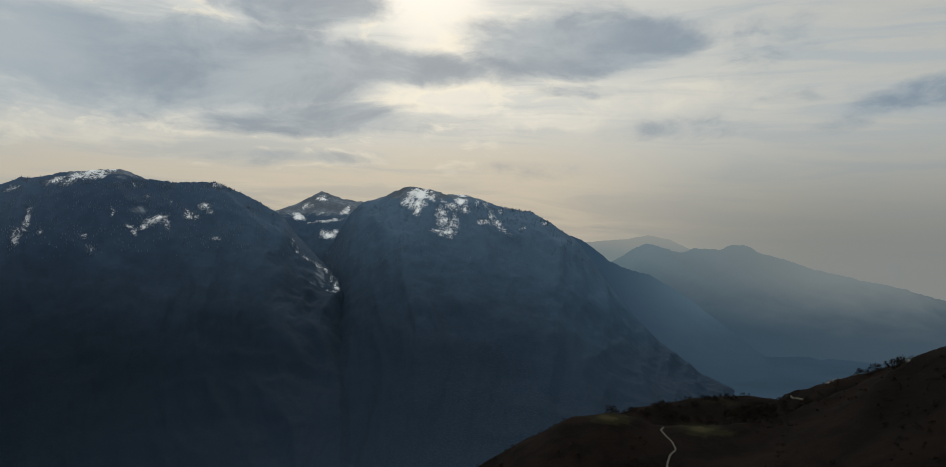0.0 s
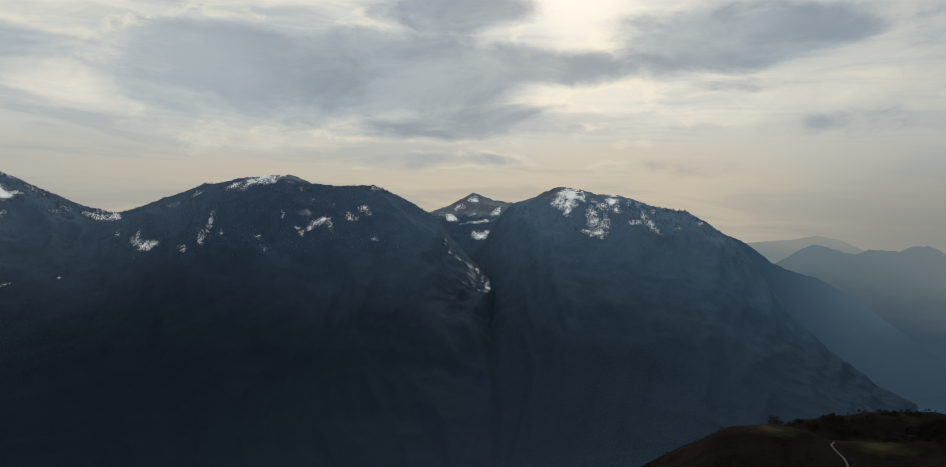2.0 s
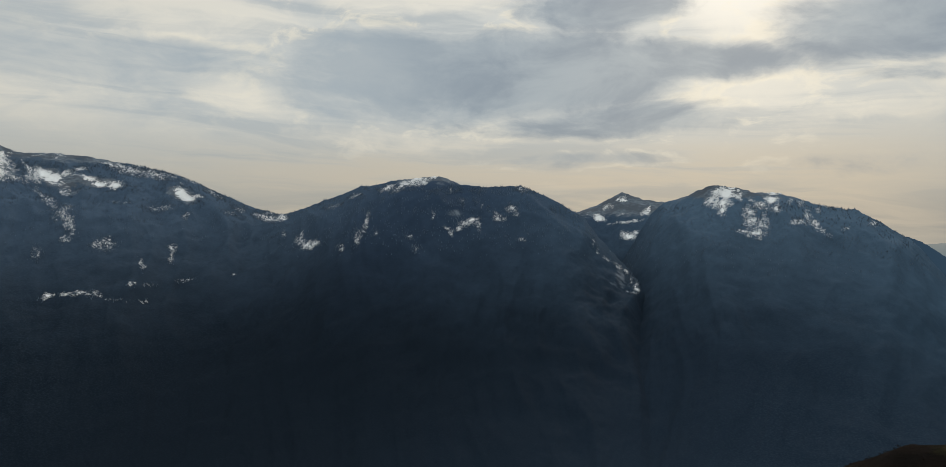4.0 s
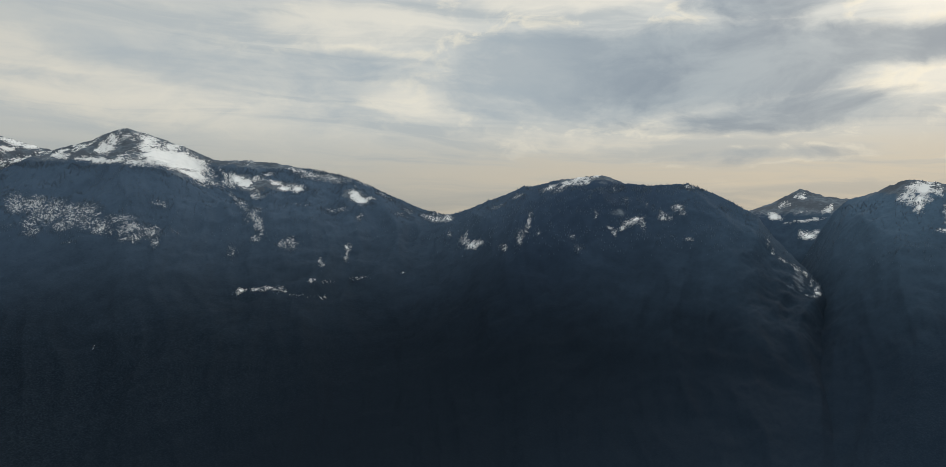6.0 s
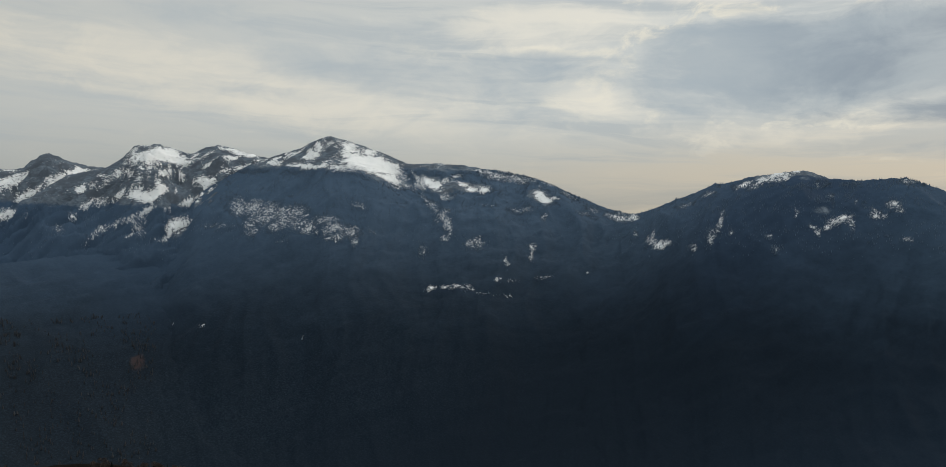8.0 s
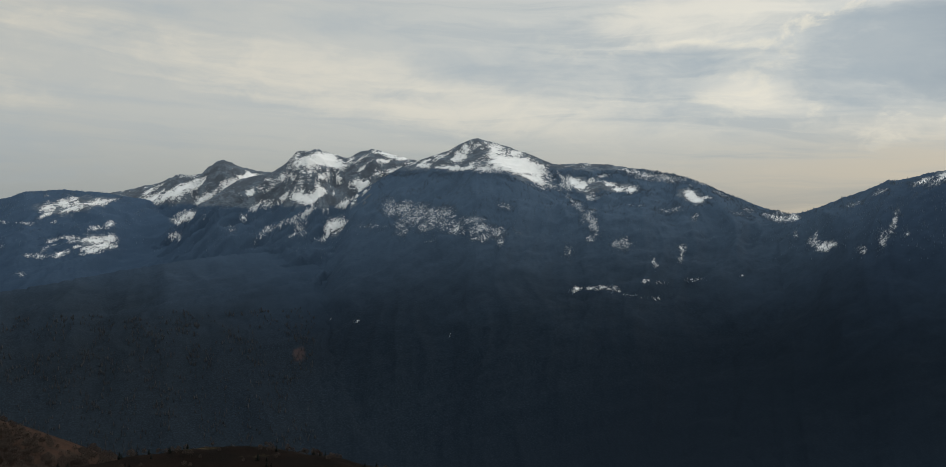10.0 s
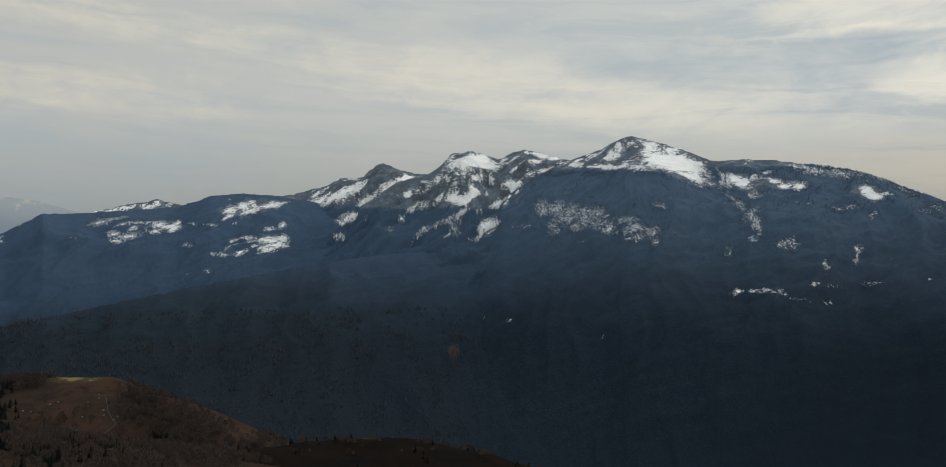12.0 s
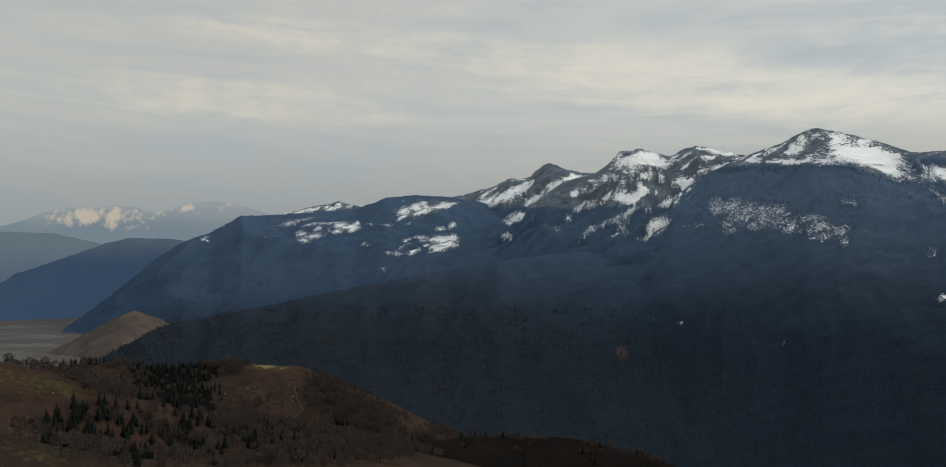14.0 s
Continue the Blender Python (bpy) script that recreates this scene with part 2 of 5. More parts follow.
def heath_look(dry, wet, dark, straw, lawn_a, lawn_b):
    """Winter heath: bracken, heather, straw, and grass where the grass attribute says."""

    def build(n, pos):
        big, mid = n.noise(pos, 0.012, 5, 0.6), n.noise(pos, 0.06, 5, 0.65)
        fine, grain = n.noise(pos, 0.3, 5, 0.7), n.noise(pos, 1.6, 3, 0.7)
        c = n.mix(n.step(big, 0.4, 0.62), dry, wet)
        c = n.mix(n.step(mid, 0.45, 0.7, 0.0, 0.8), c, dark)
        c = n.mix(n.step(fine, 0.5, 0.8, 0.0, 0.6), c, straw)
        g = n.math("ADD", n.attr("grass"), n.math("MULTIPLY", n.math("SUBTRACT", mid, 0.5), 1.2))
        g = n.math("ADD", g, n.math("MULTIPLY", n.math("SUBTRACT", fine, 0.5), 0.8))
        sward = n.mix(n.step(fine, 0.35, 0.7), lawn_a, lawn_b)
        sward = n.mix(n.step(n.attr("grass"), 0.72, 0.92), sward, tuple(v * 2.3 for v in lawn_b[:3]) + (1,))
        c = n.mix(n.math("MULTIPLY", n.step(g, 0.35, 0.75), n.step(n.attr("grass"), 0.0, 0.2)), c, sward)
        return c, n.math("ADD", fine, n.math("MULTIPLY", grain, 0.4)), 1.2
    return build


BRACKEN = surface("bracken", heath_look((0.044, 0.026, 0.020, 1), (0.027, 0.020, 0.0165, 1), (0.016, 0.0135, 0.012, 1), (0.060, 0.042, 0.031, 1), (0.036, 0.029, 0.0155, 1), (0.070, 0.056, 0.026, 1)))
# the same heath much darker: shade over the east hill put into its colour
SHADED_HEATH = surface("heather", heath_look((0.0066, 0.0046, 0.0038, 1), (0.0020, 0.0017, 0.0017, 1), (0.0011, 0.0011, 0.0012, 1), (0.0100, 0.0068, 0.0052, 1), (0.0088, 0.0086, 0.0044, 1), (0.0130, 0.0118, 0.0058, 1)))
MOOR = surface("moor", heath_look((0.0098, 0.007, 0.00602, 1), (0.007, 0.00602, 0.0056, 1), (0.0056, 0.00532, 0.00504, 1), (0.0168, 0.01232, 0.0098, 1), (0.0196, 0.0168, 0.0112, 1), (0.0336, 0.0266, 0.0182, 1)))
STUBBLE = surface("hillock", plain_look((0.098, 0.0784, 0.07, 1), (0.0616, 0.0518, 0.0504, 1), 0.014, 3.0))


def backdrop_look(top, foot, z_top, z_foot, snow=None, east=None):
    """Far hills with mist painted as emission: a plain glowing backdrop, paler or darker towards the foot."""
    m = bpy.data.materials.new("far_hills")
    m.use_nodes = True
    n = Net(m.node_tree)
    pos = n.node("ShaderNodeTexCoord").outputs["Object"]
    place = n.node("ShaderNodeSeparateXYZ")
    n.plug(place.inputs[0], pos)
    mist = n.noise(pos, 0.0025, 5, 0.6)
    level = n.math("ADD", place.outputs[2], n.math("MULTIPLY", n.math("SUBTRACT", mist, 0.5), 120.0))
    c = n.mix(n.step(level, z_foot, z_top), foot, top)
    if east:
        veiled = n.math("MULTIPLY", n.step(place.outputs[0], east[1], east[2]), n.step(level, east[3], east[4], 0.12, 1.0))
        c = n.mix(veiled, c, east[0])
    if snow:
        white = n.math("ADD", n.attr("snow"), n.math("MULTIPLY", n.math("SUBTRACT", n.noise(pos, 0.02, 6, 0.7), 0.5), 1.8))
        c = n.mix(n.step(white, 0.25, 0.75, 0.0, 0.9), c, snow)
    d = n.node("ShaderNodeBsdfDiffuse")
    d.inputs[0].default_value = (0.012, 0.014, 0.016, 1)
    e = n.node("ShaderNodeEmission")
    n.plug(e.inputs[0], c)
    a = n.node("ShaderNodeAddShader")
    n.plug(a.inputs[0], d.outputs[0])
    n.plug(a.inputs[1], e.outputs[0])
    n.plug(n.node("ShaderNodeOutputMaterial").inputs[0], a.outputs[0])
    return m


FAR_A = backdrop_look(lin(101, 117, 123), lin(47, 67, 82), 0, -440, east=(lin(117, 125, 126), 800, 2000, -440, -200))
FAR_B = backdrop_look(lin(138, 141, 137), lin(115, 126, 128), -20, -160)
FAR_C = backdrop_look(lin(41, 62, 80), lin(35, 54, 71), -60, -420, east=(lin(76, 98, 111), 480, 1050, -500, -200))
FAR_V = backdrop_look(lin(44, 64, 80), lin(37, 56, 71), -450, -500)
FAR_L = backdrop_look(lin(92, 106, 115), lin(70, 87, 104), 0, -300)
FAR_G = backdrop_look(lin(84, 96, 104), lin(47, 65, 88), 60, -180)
# the warm sunlit snow of the far range is part of this glow
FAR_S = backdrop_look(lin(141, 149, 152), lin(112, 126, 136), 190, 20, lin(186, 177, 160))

# ---------------------------------------------------------------- land forms


def lattice(ix, iy, seed):
    h = (ix * 374761393 + iy * 668265263 + seed * 1442695041) & 0x7FFFFFFF
    h = ((h ^ (h >> 13)) * 1274126177) & 0x7FFFFFFF
    return ((h ^ (h >> 16)) & 0xFFFF) / 65535.0 * 6.2831853


def perlin(x, y, seed=0):
    """Gradient noise, about -0.7 to 0.7."""
    x0, y0 = np.floor(x).astype(np.int64), np.floor(y).astype(np.int64)
    fx, fy = x - x0, y - y0
    u, v = fx * fx * fx * (fx * (fx * 6 - 15) + 10), fy * fy * fy * (fy * (fy * 6 - 15) + 10)
    out = 0
    for dx in (0, 1):
        for dy in (0, 1):
            a = lattice(x0 + dx, y0 + dy, seed)
            d = np.cos(a) * (fx - dx) + np.sin(a) * (fy - dy)
            out = out + d * (u if dx else 1 - u) * (v if dy else 1 - v)
    return out


def fbm(x, y, octaves=5, gain=0.5, seed=0, ridged=False):
    total, amp = 0, 1.0
    for o in range(octaves):
        n = perlin(x * 2 ** o, y * 2 ** o, seed + o)
        total = total + amp * (0.5 - 2 * np.abs(n) if ridged else n)
        amp *= gain
    return total


def sheet(name, X, Y, Z, material, attrs=None, smooth=True):
    """A mesh from a grid of places; attrs: point attributes."""
    rows, cols = X.shape
    idx = np.arange(rows * cols).reshape(rows, cols)
    quads = np.stack([idx[:-1, :-1], idx[1:, :-1], idx[1:, 1:], idx[:-1, 1:]], -1).reshape(-1, 4)
    me = bpy.data.meshes.new(name)
    me.vertices.add(rows * cols)
    me.vertices.foreach_set("co", np.stack([X, Y, Z], -1).astype(np.float32).ravel())
    me.loops.add(quads.size)
    me.loops.foreach_set("vertex_index", quads.astype(np.int32).ravel())
    me.polygons.add(len(quads))
    me.polygons.foreach_set("loop_start", np.arange(0, quads.size, 4, dtype=np.int32))
    me.polygons.foreach_set("use_smooth", np.full(len(quads), smooth))
    for key, val in (attrs or {}).items():
        me.attributes.new(key, "FLOAT", "POINT").data.foreach_set("value", val.astype(np.float32).ravel())
    me.update(calc_edges=True)
    me.materials.append(material)
    return new(name, me)


def patches(A, E, spots, seed=0):
    """Strength of the patches (bearing, rise, half width, half height, lean, strength) at each place."""
    out = np.zeros_like(A)
    A0, E0 = A, E
    A = A0 + 0.2 * fbm(A0 * 1.6, E0 * 2.4, 4, 0.6, seed + 50)
    E = E0 + 0.16 * fbm(A0 * 1.6, E0 * 2.4, 4, 0.6, seed + 60)
    for a, e, ha, he, lean, s in sorted(spots, key=lambda q: q[5] < 0):
        c, n = math.cos(radians(lean)), math.sin(radians(lean))
        dx, dy = -(A - a), E - e
        u, v = dx * c + dy * n, dy * c - dx * n
        d = np.sqrt((u / ha) ** 2 + (v / he) ** 2)
        near = np.clip(1.2 - 0.75 * d, 0, 1.0)
        out = np.maximum(out, s * near) if s > 0 else out * (1 + s * near)
    return out


FLOOR = -480.0


def massif(name, label, crest, foot, spots=(), step=0.09, rows=160, bend=1.3, rough=55.0, seed=1, material=None,
           bare_above=99.0, rocks=(), fringe=5.5, dust=0.0, crags=0.3, scars=(), swell=1.0):
    """A mountain: its crest (bearing, rise, distance), the distance of its foot, its snow and stone."""
    c = np.array(crest)[::-1]
    a = np.arange(c[0, 0], c[-1, 0], step)
    e, rc = np.interp(a, c[:, 0], c[:, 1]), np.interp(a, c[:, 0], c[:, 2])
    rc = rc + 60 * fbm(a * 0.25, a * 0 + seed, 3, seed=seed)
    smooth_z = rc * np.tan(np.radians(e))
    crest_z = smooth_z + fringe * fbm(a * 1.9, a * 0 + 5.5, 5, 0.62, seed=seed + 9)
    e = np.degrees(np.arctan2(crest_z, rc))
    t = np.linspace(0, 1, rows) ** 1.25
    T, A = np.meshgrid(t, a, indexing="ij")
    R = rc + (foot - rc) * T
    Z = FLOOR - 20 + (smooth_z - FLOOR + 20) * (1 - T) ** bend + (crest_z - smooth_z) * np.exp(-T * 60)
    # spurs and gullies that run down the slope, then broken ground
    L = np.radians(A) * R
    bow = 160 * perlin(L * 0.002, R * 0.0016, seed + 2)
    spur = fbm((np.radians(A) * 3000 + bow) * 0.0028, R * 0.0007 + seed, 3, 0.5, seed, ridged=True)
    broken = fbm((L + bow) * 0.006, R * 0.0045, 5, 0.55, seed + 4, ridged=True)
    hold = np.clip(T * 7, 0, 1) * (1 - 0.8 * T)
    Z = Z + hold * rough * (spur + crags * broken)
    cap = R * np.tan(np.radians(e))[None, :] - (rc[None, :] - R) * 0.03
    Z[1:] = np.minimum(Z, cap)[1:]
    E = np.degrees(np.arctan2(Z, R))
    snow = patches(A, E, [(pa, pe, pw * swell, ph * swell, pl, ps) for pa, pe, pw, ph, pl, ps in spots], seed)
    bare = np.maximum(np.clip((E - bare_above) * 0.8 + 0.5, 0, 1), patches(A, E, rocks))
    hollow = 0.55 - 1.5 * np.abs(fbm((L + bow) * 0.009 + 3, R * 0.006 - L * 0.004, 4, 0.5, seed + 70)) * 2
    stone = np.clip(bare * 1.3, 0, 1)
    snow = np.maximum(snow * (1 + 0.5 * stone * (hollow - 0.2)), dust * stone * (1 + 0.8 * hollow))
    # drifts among the trees are broken and uneven
    broken_snow = np.clip(0.98 + 0.9 * fbm(L * 0.010, R * 0.016 + seed, 4, 0.6, seed + 90), 0.5, 1.25)
    snow = np.where((bare < 0.5) & (snow < 0.75), snow * broken_snow, snow)
    earth = patches(A, E, scars, seed)
    # a rough canopy where there is wood
    canopy = np.clip(1 - bare * 1.6, 0, 1) * np.clip(1 - snow * 1.5, 0, 1) * np.clip(T * 40, 0, 1)
    Z = Z + canopy * 2.2 * perlin(L * 0.09, R * 0.06, seed + 30)
    land = {"A": A, "R": R, "Z": Z, "E": E, "snow": snow, "bare": bare}
    # the far side
    back = np.array([700.0, 420.0, 220.0, 90.0, 30.0])[:, None]
    RB = np.minimum(rc + back, 4880)
    ZB = np.maximum(crest_z - back * 0.62, FLOOR - 20)
    R, Z, A = np.vstack([RB, R]), np.vstack([ZB, Z]), np.vstack([np.repeat(a[None, :], 5, 0), A])
    first = np.repeat(snow[:1], 5, 0)
    snow, bare = np.vstack([first, snow]), np.vstack([np.repeat(bare[:1], 5, 0), bare])
    earth = np.vstack([np.zeros((5, len(a))), earth])
    X, Y = -R * np.sin(np.radians(A)), R * np.cos(np.radians(A))
    ob = sheet(name, X, Y, Z, material or MASSIF, {"snow": snow, "bare": bare, "earth": earth})
    tagged(ob, label, "mountain" if name == "mountain" else "hill", kind="structure" if name == "hazy_hill" else "")
    return land


# snow patches: bearing, rise, half width, half height, lean, strength
SNOW_C = ([(4.1, 2.99, 0.7, 0.4, 0, 1), (4.9, 2.5, 0.53, 0.27, 35, 0.85), (4.3, 2.27, 0.66, 0.45, 0, 1), (4.2, 1.73, 0.31, 0.4, 0, 0.95), (5.4, 2.32, 0.27, 0.18, 30, 0.7), (3.1, 2.71, 0.22, 0.4, 0, 0.5), (0.9, 2.37, 0.51, 0.35, 0, 0.9), (1.5, 2.07, 0.6, 0.31, 0, 0.85)] +
    [(0.6, 1.84, 0.34, 0.31, 0, 0.85), (2.2, 2.47, 0.52, 0.13, -30, 0.55), (2.4, 1.49, 0.43, 0.54, 0, 0.75), (2.3, 0.91, 0.43, 0.45, 0, 0.8), (1.6, 0.6, 0.51, 0.44, 0, 0.7), (1.9, 0.11, 0.77, 0.31, 0, 0.8), (1.4, 1.18, 0.21, 0.53, 0, 0.5), (2.9, 0.2, 0.39, 0.13, 0, 0.8)] +
    [(1.7, -0.2, 0.34, 0.22, 0, 0.8), (-1.4, 1.25, 0.25, 0.53, 0, 0.65), (-0.8, 0.9, 0.5, 0.18, 10, 0.7), (-1.9, 0.72, 0.5, 0.22, -50, 0.8), (-2.5, 0.11, 0.41, 0.13, -40, 0.7), (-2.1, 1.68, 0.16, 0.22, 0, 0.7), (-1, 2.22, 0.25, 0.35, 20, 0.55), (-0.3, 2.36, 0.25, 0.22, 0, 0.55)] +
    [(-2.5, 1.98, 0.57, 0.13, -30, 0.5), (-3.8, 0.37, 0.32, 0.17, 0, 0.45), (-5.5, 0.71, 0.31, 0.17, -20, 0.7), (0.7, 2.94, 0.59, 0.09, -5, 0.6), (-0.4, 2.8, 0.67, 0.09, -10, 0.5), (3.2, 3.15, 0.44, 0.18, -20, 0.5), (4.4, 2.4, 0.13, 0.23, 0, -0.6)])
SNOW_B = ([(13.1, 1.21, 0.55, 0.18, -15, 0.95), (11.4, 2.63, 0.41, 0.23, 0, 0.85), (12.4, 2.03, 0.37, 0.18, 30, 0.65), (11, 0.93, 1.19, 0.09, 7, 0.8), (11.2, 1.57, 0.55, 0.14, 15, 0.5), (9.6, 1.75, 0.45, 0.23, 35, 0.6), (7.9, 1.52, 0.63, 0.18, 35, 0.9), (7.9, 1.97, 0.18, 0.14, 0, 0.7)] +
    [(11.3, 0.06, 0.27, 0.23, 0, 0.7), (10.9, -0.17, 0.55, 0.23, 10, 0.9), (10.4, 0.1, 0.36, 0.18, 10, 0.8), (6.7, 2.38, 0.27, 0.09, 35, 0.6), (14, 1.39, 0.23, 0.09, 0, 0.5)])
SCREE_A = ([(13.5, -0.54, 0.09, 0.41, -10, 0.68), (13.2, -1.28, 0.28, 0.09, -55, 0.68), (12.6, -1.83, 0.34, 0.09, -38, 0.72), (11.7, -2.38, 0.41, 0.13, -40, 0.81), (11.1, -2.78, 0.27, 0.11, -35, 0.77), (10.7, -3.38, 0.1, 0.41, -15, 0.64), (10.4, -3.97, 0.14, 0.41, -10, 0.72), (10.3, -4.19, 0.14, 0.18, 0, 0.77)] +
    [(10.9, -4.34, 0.21, 0.09, -30, 0.68), (10.5, -4.42, 0.14, 0.09, 0, 0.77)])
SNOW_A = ([(27.9, 3.71, 0.98, 0.23, 18, 0.72), (27.1, 3.99, 0.72, 0.32, 20, 0.75), (29.1, 3.51, 0.62, 0.23, 25, 0.8), (26.3, 4, 0.45, 0.23, 20, 0.55), (25.7, 4.32, 0.27, 0.14, 0, 0.6), (28.4, 3.29, 0.44, 0.14, 20, 0.5), (31.6, 2.85, 0.52, 0.13, 18, 0.7), (33.1, 2.07, 0.68, 0.13, 12, 0.4)] +
    [(30.6, 1.47, 0.22, 0.18, 30, 0.6), (30.8, 0.71, 0.17, 0.72, -10, 0.62), (31.3, 0.12, 0.35, 0.36, 0, 0.5), (31.5, -0.32, 0.26, 0.54, 0, 0.5), (30, 0.13, 0.13, 0.22, 0, 0.5), (35.7, -0.54, 0.41, 0.35, -30, 0.6), (35.2, -0.89, 0.58, 0.26, 5, 0.85), (34.6, -0.72, 0.34, 0.26, 20, 0.7)] +
    [(35.5, -0.1, 0.12, 0.31, 0, 0.6), (32.7, -1.03, 0.26, 0.22, 0, 0.6), (27.5, -0.23, 0.36, 0.18, 0, 0.45), (27, -1.01, 0.36, 0.36, 0, 0.3), (25.7, 1.5, 0.09, 0.32, 0, 0.65), (22.8, 1.01, 0.55, 0.23, 12, 0.9), (23.3, 0.82, 0.46, 0.28, 20, 0.85), (23.7, 0.46, 0.36, 0.18, 20, 0.8)] +
    [(24.6, 0.45, 0.45, 0.11, -20, 0.75), (22.2, 0.74, 0.18, 0.51, 0, 0.65), (24.3, -0, 0.14, 0.18, 0, 0.6), (20.8, 1.24, 0.32, 0.23, 0, 0.75), (20.9, 1.52, 0.14, 0.28, 0, 0.6), (20.3, 1.15, 0.28, 0.14, 0, 0.6), (19.7, 1.89, 0.37, 0.23, 0, 0.8), (19.3, 1.52, 0.28, 0.18, -20, 0.6)] +
    [(22, 2.11, 0.09, 0.18, 0, 0.5), (18.9, 3.41, 0.46, 0.18, 0, 0.45), (18.9, -0.37, 0.28, 0.18, 0, 0.5), (24.2, 3.34, 0.45, 0.27, 0, 0.35), (23.5, 2.52, 0.27, 0.28, 0, 0.35)])
SADDLE = ([(38, 1.19, 0.81, 0.26, -15, 0.85), (37, 1.2, 0.49, 0.17, 15, 0.85), (37.6, 1.54, 0.57, 0.13, -5, 0.6), (36.8, -0.02, 0.16, 0.22, 0, 0.5)])
SNOW_D = ([(60.7, 6.54, 0.32, 0.36, 0, 1), (61.1, 5.95, 0.45, 0.41, 0, 1), (61.6, 5.67, 0.27, 0.18, 0, 0.9), (62.6, 5.97, 0.89, 0.14, 20, 0.65), (63.3, 5.64, 1.15, 0.14, 12, 0.7), (64, 5.27, 0.53, 0.23, 0, 0.8), (62, 5.08, 1.16, 0.14, 0, 0.85), (60.3, 5.33, 0.36, 0.37, 0, 0.7)] +
    [(61.3, 5.05, 1.35, 0.14, 0, 0.9), (58.3, 5.72, 1.09, 0.83, 0, 0.9), (57.4, 5.37, 1.83, 0.64, -12, 1), (56.1, 5.15, 1.65, 0.64, -22, 1), (58.3, 6.35, 1.09, 0.46, -25, 0.75), (56.7, 6.1, 1.19, 0.32, -15, 0.7), (54.9, 4.7, 0.92, 0.37, -30, 0.9), (59.3, 5.03, 0.91, 0.27, 0, 1)] +
    [(55.6, 4.24, 1.1, 0.23, -20, 0.9), (59.7, 6.7, 0.63, 0.27, -20, 0.5), (54.7, 3.65, 1.1, 0.23, -10, 0.65), (53.1, 3.56, 0.55, 0.14, -30, 0.8), (53.3, 4.2, 0.74, 0.12, -52, 0.85), (59.5, 5.7, 0.63, 0.64, -30, -0.7), (56.1, 5.97, 0.46, 0.14, -15, -0.4), (62, 5.67, 0.36, 0.18, 20, -0.5)])
BOWL_D = ([(52.4, 3.93, 0.65, 0.28, -25, 1), (51.7, 3.56, 0.65, 0.37, -30, 1), (51.2, 3.01, 0.37, 0.37, -50, 0.9), (51, 4.02, 0.46, 0.23, 0, 1), (50, 3.79, 0.74, 0.16, -12, 0.95), (49.1, 3.32, 0.46, 0.14, -10, 0.9), (48.1, 3.32, 0.55, 0.23, 15, 0.85), (50.3, 4.38, 0.46, 0.14, 10, 0.75)] +
    [(52.7, 2.64, 0.55, 0.18, -50, 0.55), (52.1, 2.08, 0.65, 0.28, -45, 0.6), (51.4, 1.35, 0.37, 0.55, -40, 0.65), (51, 0.7, 0.28, 0.46, -10, 0.7), (50.8, 0.24, 0.18, 0.37, 0, 0.75), (51.2, -0.36, 0.28, 0.28, 0, 0.45), (48.2, 4.7, 1.1, 0.18, -8, 0.65), (47.1, 4.37, 1.38, 0.28, -10, 0.62)] +
    [(45.7, 4.13, 1.19, 0.28, -10, 0.6), (44.6, 4.17, 0.64, 0.14, -10, 0.55), (43.4, 3.84, 0.72, 0.14, -20, 0.6), (44, 3.53, 0.18, 0.18, 0, 0.5), (46.4, 4.69, 1.83, 0.14, -8, 0.5), (48.9, 4.79, 0.46, 0.14, 0, 0.5), (44.1, 2.98, 0.54, 0.32, -20, 1), (43.6, 2.61, 0.54, 0.23, -15, 1)] +
    [(42.8, 2.7, 0.45, 0.11, 0, 0.7), (41.9, 2.96, 0.54, 0.14, -30, 0.5), (41.4, 2.69, 0.36, 0.14, -25, 0.5), (47.8, 2.17, 0.73, 0.09, 0, 0.4), (45.2, 1.84, 0.91, 0.28, 0, 0.35), (43.6, 1.33, 0.27, 0.27, 0, 0.4), (39.9, 1.77, 0.53, 0.23, 0, 0.35), (40.5, 1.46, 0.89, 0.18, -20, 0.3)])
